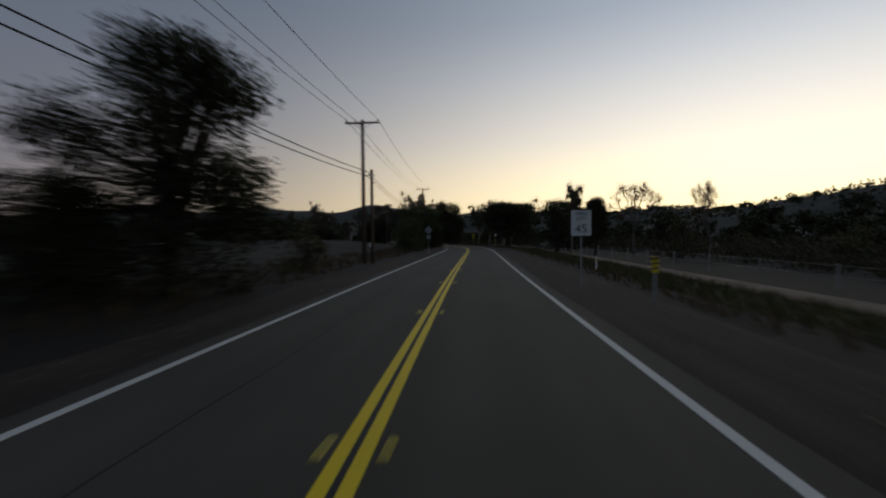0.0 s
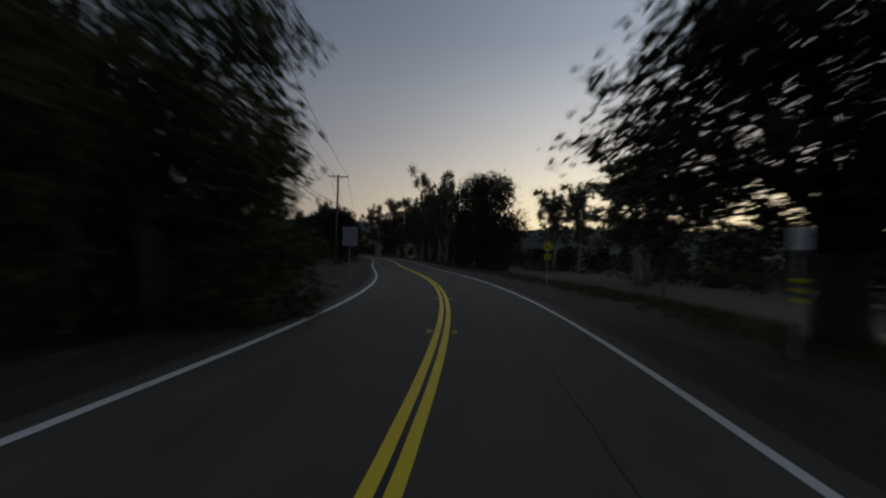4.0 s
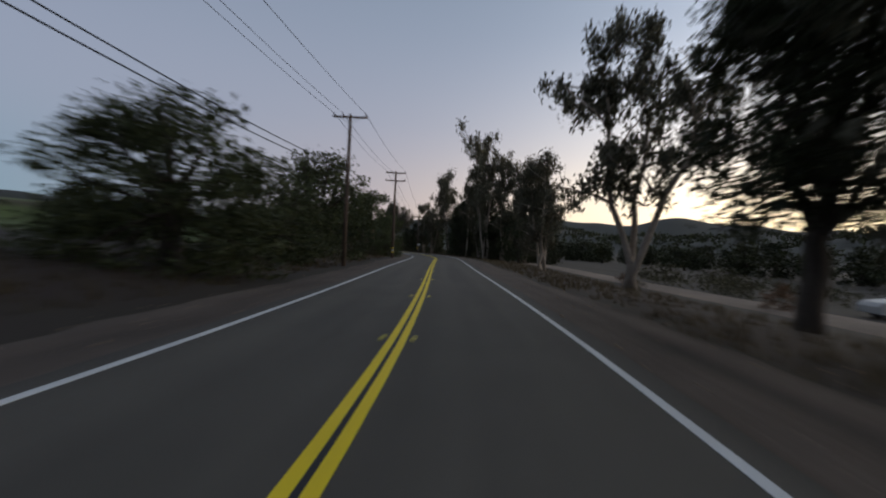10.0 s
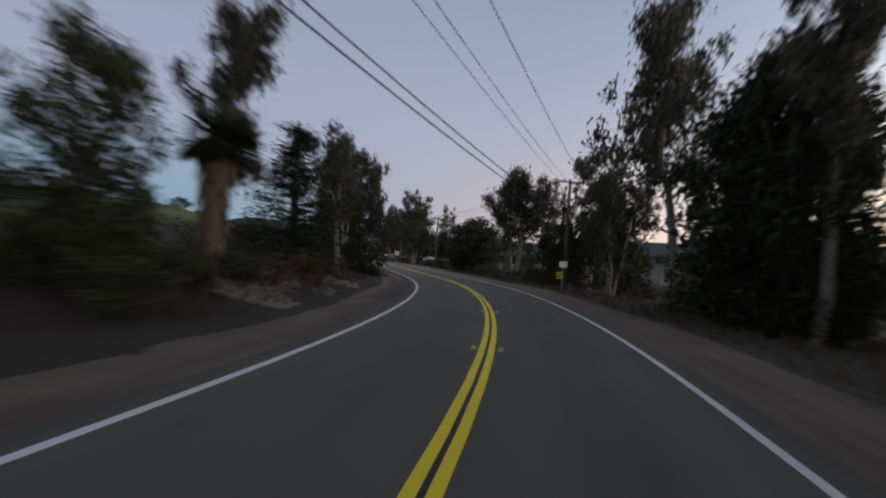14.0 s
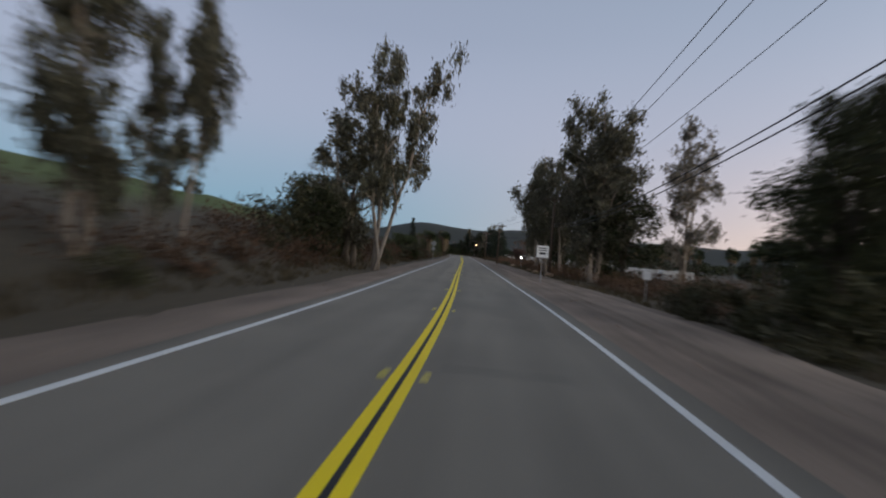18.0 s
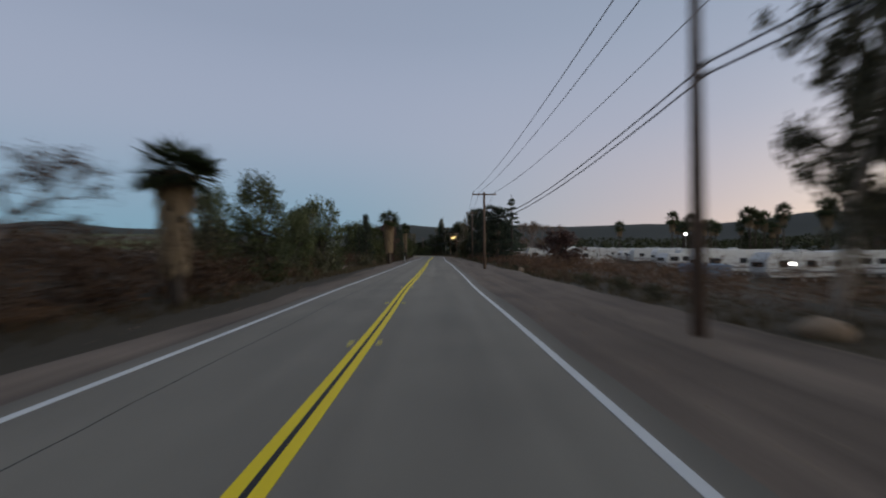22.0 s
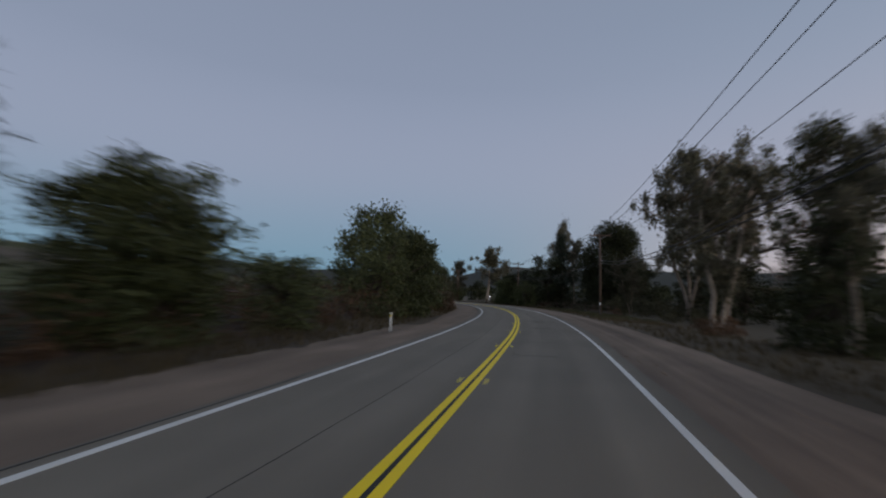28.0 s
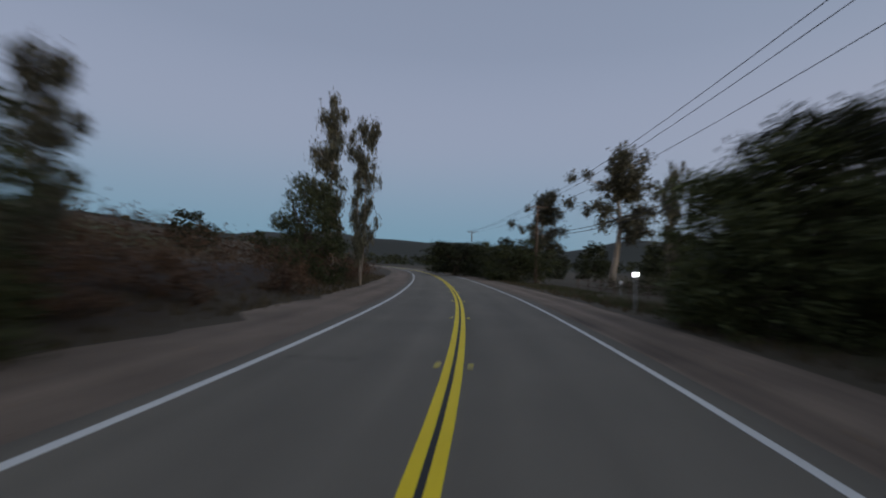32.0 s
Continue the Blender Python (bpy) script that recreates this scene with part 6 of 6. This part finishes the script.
light = bpy.data.lights.new("lamp_light", "POINT")
light.energy, light.color, light.shadow_soft_size = 60, (1.0, 0.65, 0.3), 0.15
bulb = new("street_lamp_light", light)
bulb.matrix_basis = lamp.matrix_basis @ pose(-0.65, 0, 5.9)

# ---- signs ----
limit = thing("speed_limit_sign", 13.5, 5.25, "white rectangular speed limit sign reading 45", "road sign")
sign_post(2.9, limit)
piece("sign_face", disc(rounded(0.76, 0.98, 0.05, 0, 2.45), -0.005, 0.001), SIGN_WHITE, limit)
piece("sign_back", disc(rounded(0.76, 0.98, 0.05, 0, 2.45), 0.002, 0.008), ALU_BACK, limit)
words("45", 0.46, 0, 2.22, -0.012, SIGN_BLACK, limit)
words("SPEED", 0.17, 0, 2.8, -0.012, SIGN_BLACK, limit)
words("LIMIT", 0.17, 0, 2.62, -0.012, SIGN_BLACK, limit)
marker_post(9.0, 6.3, 1.25, True, "yellow striped object marker on a steel post")
marker_post(22.0, 8.0, 0.8)
marker_post(151.4, 9.2, 1.15, True, "yellow striped object marker on a steel post")
diamond_sign(54, -4.95, back=True)
board(44, -10.0, 0.5, 0.35, 1.0, SIGN_WHITE, "small white board on a post in the dry field", back=False)
diamond_sign(107.6, 7.75, size=0.56, low=1.45)
tag = board(87.6, 7.1, 0.36, 0.46, 2.15, SIGN_WHITE, "small white sign over yellow reflective bars")
for k in range(3):
    piece("reflective_bar", box(-0.12, 0.12, -0.012, -0.004, 1.1 + 0.2 * k, 1.19 + 0.2 * k), SIGN_YELLOW, tag, "yellow reflective bar")
board(108, -5.15, 0.94, 1.2, 2.1, SIGN_WHITE, "bare back of a rectangular road sign", back=True)
diamond_sign(191, 6.2, low=1.15)
board(274, -15.5, 0.8, 0.5, 0.4, SIGN_WHITE, "plain white board on a post in the grass", turn=-15)
tag = board(325, 7.7, 0.62, 0.45, 1.85, SIGN_WHITE, "white sign with yellow reflective bars under it")
for k in range(3):
    piece("reflective_bar", box(-0.5, -0.08, -0.012, -0.004, 1.0 + 0.2 * k, 1.09 + 0.2 * k), SIGN_YELLOW, tag, "yellow reflective bar")
board(403, 6.3, 0.92, 0.92, 1.95, SIGN_WHITE, "white regulatory sign with worn black lettering", ((0, 0.72, 0.6, 0.08), (0, 0.55, 0.66, 0.06), (0, 0.32, 0.5, 0.16)))
board(394, 10.8, 0.45, 0.5, 1.3, SIGN_WHITE, "small faded white sign at the brush edge")
diamond_sign(444, -5.0, back=True)
marker_post(557, -5.7)
marker_post(613, -6.2)
cabinet = thing("utility_box", 376, -10.2, "weathered grey utility box in the brush", "utility box")
piece("body", box(-0.3, 0.3, -0.25, 0.25, -0.1, 1.0, 0.03), RV_STRIPE, cabinet)
piece("lid", box(-0.33, 0.33, -0.28, 0.28, 1.0, 1.06, 0.02), METAL, cabinet)
yard_light(306, 24.0, 4.0, 0.16)
yard_light(458.3, 11.5, 1.9, 0.12)
yard_light(481, 23.6, 1.8, 0.1)
yard_light(410, 30.0, 4.0, 0.16)
yard_light(560, 60.0, 6.5, 0.3)
yard_light(702.5, 8.1, 1.8, 0.1)
for s, d, z in ((647.6, 10.75, 1.5), (690.8, 10.4, 1.5), (718.5, 14.0, 1.3)):
    stake = thing("reflector_stake", s, d, "white reflector plate on a thin stake by a pole", "reflector", group="reflector stakes")
    piece("stake", tube([(0, 0, -0.2), (0, 0, z - 0.1)], (0.02, 0.015), 6), METAL, stake)
    piece("plate", disc(rounded(0.2, 0.28, 0.04, 0, z), -0.02, 0.0), SIGN_WHITE, stake, "white reflector plate")

# ---- raised markers along the centre line ----
base = disc([(-0.055, 0.0), (0.055, 0.0), (0.04, 0.022), (-0.04, 0.022)], -0.06, 0.06)
stud_mesh = mesh_of("raised_marker", base[0], base[1], MARKER)
STUD_N, STUD_S = (-4, 0, 1, 20, 21, 27, 28, 33, 54, 56, 61, 62, 66, 68, 85, 86, 99), (-8.0, 21.7, 29.2, 170.0, 177.1, 218.5, 225.8, 264.6, 417.0, 432.8, 469.1, 476.4, 505.0, 519.7, 644.8, 652.2, 748.0)
for s in np.interp(np.arange(-4, 99), STUD_N, STUD_S):
    for d in (-0.29, 0.29):
        x, y, h = spot(s, float(centre(d)(s)))
        ob = tagged(new("raised_marker", stud_mesh), "yellow raised reflector stuck to the asphalt", "road reflector", "raised centre markers")
        ob.matrix_basis = pose(float(x), float(y), 0.001, 0, 0, math.degrees(float(h)))

# ---- puddle at the shoulder's edge ----
WATER = material("still_puddle_water", (0.06, 0.05, 0.042), (0.04, 0.034, 0.03), 0.06, 0.8, 3, 0.0, 0.0, 0, 0.5)
rim = []
for k in range(28):
    a = 2 * math.pi * k / 28
    wob = 1 + 0.28 * noise.noise((math.cos(a) * 1.4, math.sin(a) * 1.4, 3.0))
    rim.append(spot(522.2 + 4.0 * math.cos(a) * wob, 8.75 + 0.62 * math.sin(a) * wob + 0.09 * math.cos(a)))
v = [(float(x), float(y), -0.02) for x, y, _ in rim] + [(float(x), float(y), -0.25) for x, y, _ in rim]
tagged(new("puddle", mesh_of("puddle", v, [tuple(range(28))] + [(k, 28 + k, 28 + (k + 1) % 28, (k + 1) % 28) for k in range(28)], WATER)), "long shallow puddle at the edge of the shoulder", "water", kind="structure")

# ---- boulders, cars, camper lot ----
boulder(419.5, 9.9, 1.15, 0.55, 1)
boulder(429, 9.8, 0.9, 0.5, 2)
boulder(463, 10.4, 1.4, 0.5, 3, label="pale flat boulder at the edge of the shoulder")
boulder(497, 9.6, 0.8, 0.5, 4)
boulder(438, 10.2, 0.7, 0.4, 5)
parked_car(162, 18.5, RV_STRIPE, 60, "grey car parked under the eucalyptus trees")
parked_car(232, 24.0, RV_WHITE, 75, "white car parked on the dirt track")
parked_car(104, 26.0, RV_STRIPE, 85, "grey car parked in the field")
rigs = [travel_trailer(1), travel_trailer(2, 9.0, 3.1), travel_trailer(3, 6.0, 2.6), travel_trailer(4, 8.0, 3.1, True), travel_trailer(5, 7.0, 3.0, True)]
yard = random.Random(9)


def park(kind, s, d, turn):
    x, y, h = spot(s, d)
    m = pose(float(x), float(y), float(ground_z(x, y)[0]), 0, 0, math.degrees(float(h)) + turn)
    motor = kind >= 3
    tagged(copy_thing(rigs[kind], m), "white motorhome parked in a storage lot" if motor else "white travel trailer parked in a storage lot", "", "stored campers")


for row, (d, s0, s1, gap) in enumerate(((25.0, 520, 600, 6.0), (35.0, 494, 610, 5.2), (46.0, 490, 615, 5.2), (57.0, 490, 600, 6.0))):
    s = s0
    while s < s1:
        if yard.random() < (0.45 if d < 40 else 0.7):
            park(yard.choice((0, 1, 2, 0, 1, 3, 4)), s, d + yard.uniform(-0.8, 0.8), yard.choice((90, -90)) + yard.uniform(-5, 5))
        s += gap * yard.uniform(0.85, 1.25)
x, y, h = spot(492, 24.5)
tarp = empty("covered_boat", pose(float(x), float(y), float(ground_z(x, y)[0]), 0, 0, math.degrees(float(h))), "low boat under a bright blue tarp", "boat")
piece("tarp", box(-1.1, 1.1, -2.4, 2.4, 0.35, 1.5, 0.3), TARP_BLUE, tarp)
piece("cradle", box(-0.7, 0.7, -1.8, 1.8, 0.0, 0.4, 0.05), METAL, tarp)


def fence(name, s0, s1, d, gap, high, rails, label, mat, wire_mesh=False):
    ob = thing(name, (s0 + s1) / 2, d, label, "fence")
    inv = ob.matrix_basis.inverted()
    tops = []
    s = s0
    while s <= s1:
        x, y, h = spot(s, d)
        p = inv @ Vector((float(x), float(y), float(ground_z(x, y)[0])))
        tops.append(p)
        piece("post", tube([p - Vector((0, 0, 0.3)), p + Vector((0, 0, high))], (0.06, 0.05), 7), mat, ob)
        s += gap
    for a, b in zip(tops, tops[1:]):
        for z in rails:
            piece("rail", tube([a + Vector((0, 0, z)), b + Vector((0, 0, z))], (0.03, 0.03) if not wire_mesh else (0.008, 0.008), 5), mat, ob)
    return ob


fence("rail_fence", 188, 224, -13.5, 3.0, 1.2, (0.5, 1.0), "old wooden rail fence on the grassy bank", POLE_WOOD)
fence("wire_fence", 385, 600, 15.5, 5.0, 1.5, (0.5, 1.0, 1.45), "wire fence on weathered posts along the lot", POLE_WOOD, True)
fence("rail_fence", 655, 735, 15.0, 3.2, 1.3, (0.5, 1.1), "old wooden rail fence under the trees", POLE_WOOD)
fence("wire_fence", 0, 95, 18.0, 6.0, 1.2, (0.6, 1.1), "low wire fence along the dirt track", METAL, True)


# ---- weeds, stones and far woods ----
def tufts(name, mat, spans, count, tall, label, category, seed):
    """Dry grass blades scattered along stretches of the verge."""
    rng = np.random.default_rng(seed)
    lengths = np.array([(b - a) for a, b, _, _ in spans], float)
    pick = rng.choice(len(spans), count, p=lengths / lengths.sum())
    sp = np.array(spans, float)[pick]
    s = sp[:, 0] + (sp[:, 1] - sp[:, 0]) * rng.random(count)
    d = sp[:, 2] + (sp[:, 3] - sp[:, 2]) * rng.random(count)
    x, y, _ = spot(s, d)
    z = ground_z(x, y)
    k = 4
    x, y, z = (np.repeat(q, k) for q in (x, y, z))
    n = count * k
    x, y = x + rng.normal(size=n) * 0.09, y + rng.normal(size=n) * 0.09
    ang, hgt = rng.random(n) * 6.28, tall * (0.5 + rng.random(n))
    lean = rng.normal(size=(n, 2)) * 0.3 * hgt[:, None]
    w = 0.02 + 0.02 * rng.random(n)
    a = np.stack([x - np.cos(ang) * w, y - np.sin(ang) * w, z - 0.03], -1)
    b = np.stack([x + np.cos(ang) * w, y + np.sin(ang) * w, z - 0.03], -1)
    c = np.stack([x + lean[:, 0], y + lean[:, 1], z + hgt], -1)
    v = np.stack([a, b, c], 1).reshape(-1, 3)
    i = np.arange(n) * 3
    return tagged(new(name, crown_mesh(name, v, np.stack([i, i + 1, i + 2], -1), mat)), label, category, kind="stuff")


GREEN_GRASS = leafy("green_grass", (0.07, 0.085, 0.03), (0.05, 0.06, 0.022), 0.1)
tufts("dry_grass", GRASS_DRY, ((-10, 110, -13, -7.0), (130, 280, -14, -7.0), (300, 370, -10, -7.0), (370, 600, -9, -6.8), (600, 740, -10, -6.9)), 15000, 0.3, "dry brown grass along the road bank", "grass", 1)
tufts("verge_grass", GRASS_DRY, ((0, 120, 7.0, 13), (120, 360, 6.6, 14), (360, 600, 8.8, 14), (600, 740, 7.4, 14)), 15000, 0.26, "dry weeds along the gravel shoulder", "grass", 2)
tufts("green_grass", GREEN_GRASS, ((0, 110, 8.0, 12.5), (140, 200, 9, 14), (640, 740, 8.5, 15), (215, 270, -30, -12)), 9000, 0.24, "low green grass in the ditch", "grass", 3)


def far_woods():
    rng = np.random.default_rng(77)
    n = 8500
    ang = rng.random(n) * 6.28
    x, y = HUB[0] + np.cos(ang) * rng.uniform(380, 900, n), HUB[1] + np.sin(ang) * rng.uniform(380, 900, n)
    along, across = nearest(x, y)
    keep = np.abs(across) > 190
    x, y = x[keep], y[keep]
    z = ground_z(x, y)
    c = np.stack([x, y, z + 2.0], -1)
    r = np.stack([rng.uniform(2.5, 5, len(x)), rng.uniform(2.5, 5, len(x)), rng.uniform(2, 4.5, len(x))], -1)
    v, f = leaves(rng, c, r, 90000, 2.6, 1.4, 0.2, 0.3)
    return tagged(new("far_woods", crown_mesh("far_woods", v, f, OAK_LEAF)), "dark scrub oak woods on the distant hills", "woods", kind="stuff")


far_woods()


def stones():
    rng = np.random.default_rng(31)
    n = 7000
    s, side = rng.uniform(-8, 720, n), rng.random(n)
    d = np.where(side < 0.6, rng.uniform(LANE_R + 0.5, 8.2, n), -rng.uniform(LANE_L + 0.45, 6.6, n))
    x, y, _ = spot(s, d)
    z = np.where(np.abs(d) < 6.4, -0.03, ground_z(x, y))
    r = 0.012 + 0.04 * rng.random(n) ** 3
    corner = np.array([(1, 0, 0), (-1, 0, 0), (0, 1, 0), (0, -1, 0), (0, 0, 0.7), (0, 0, -0.7)], float)
    v = np.stack([x, y, z], -1)[:, None, :] + corner[None] * r[:, None, None] * rng.uniform(0.6, 1.4, (n, 6, 1))
    face = np.array([(0, 2, 4), (2, 1, 4), (1, 3, 4), (3, 0, 4), (2, 0, 5), (1, 2, 5), (3, 1, 5), (0, 3, 5)])
    f = (np.arange(n)[:, None, None] * 6 + face[None]).reshape(-1, 3)
    tagged(new("loose_stones", crown_mesh("loose_stones", v.reshape(-1, 3), f, ROCK)), "loose tan stones scattered on the shoulders", "stones", kind="stuff")


stones()

for kinds, *_ in KINDS.values():
    for proto in kinds:
        for ob in (*proto.children_recursive, proto):
            bpy.data.objects.remove(ob)
for proto in rigs:
    for ob in (*proto.children_recursive, proto):
        bpy.data.objects.remove(ob)
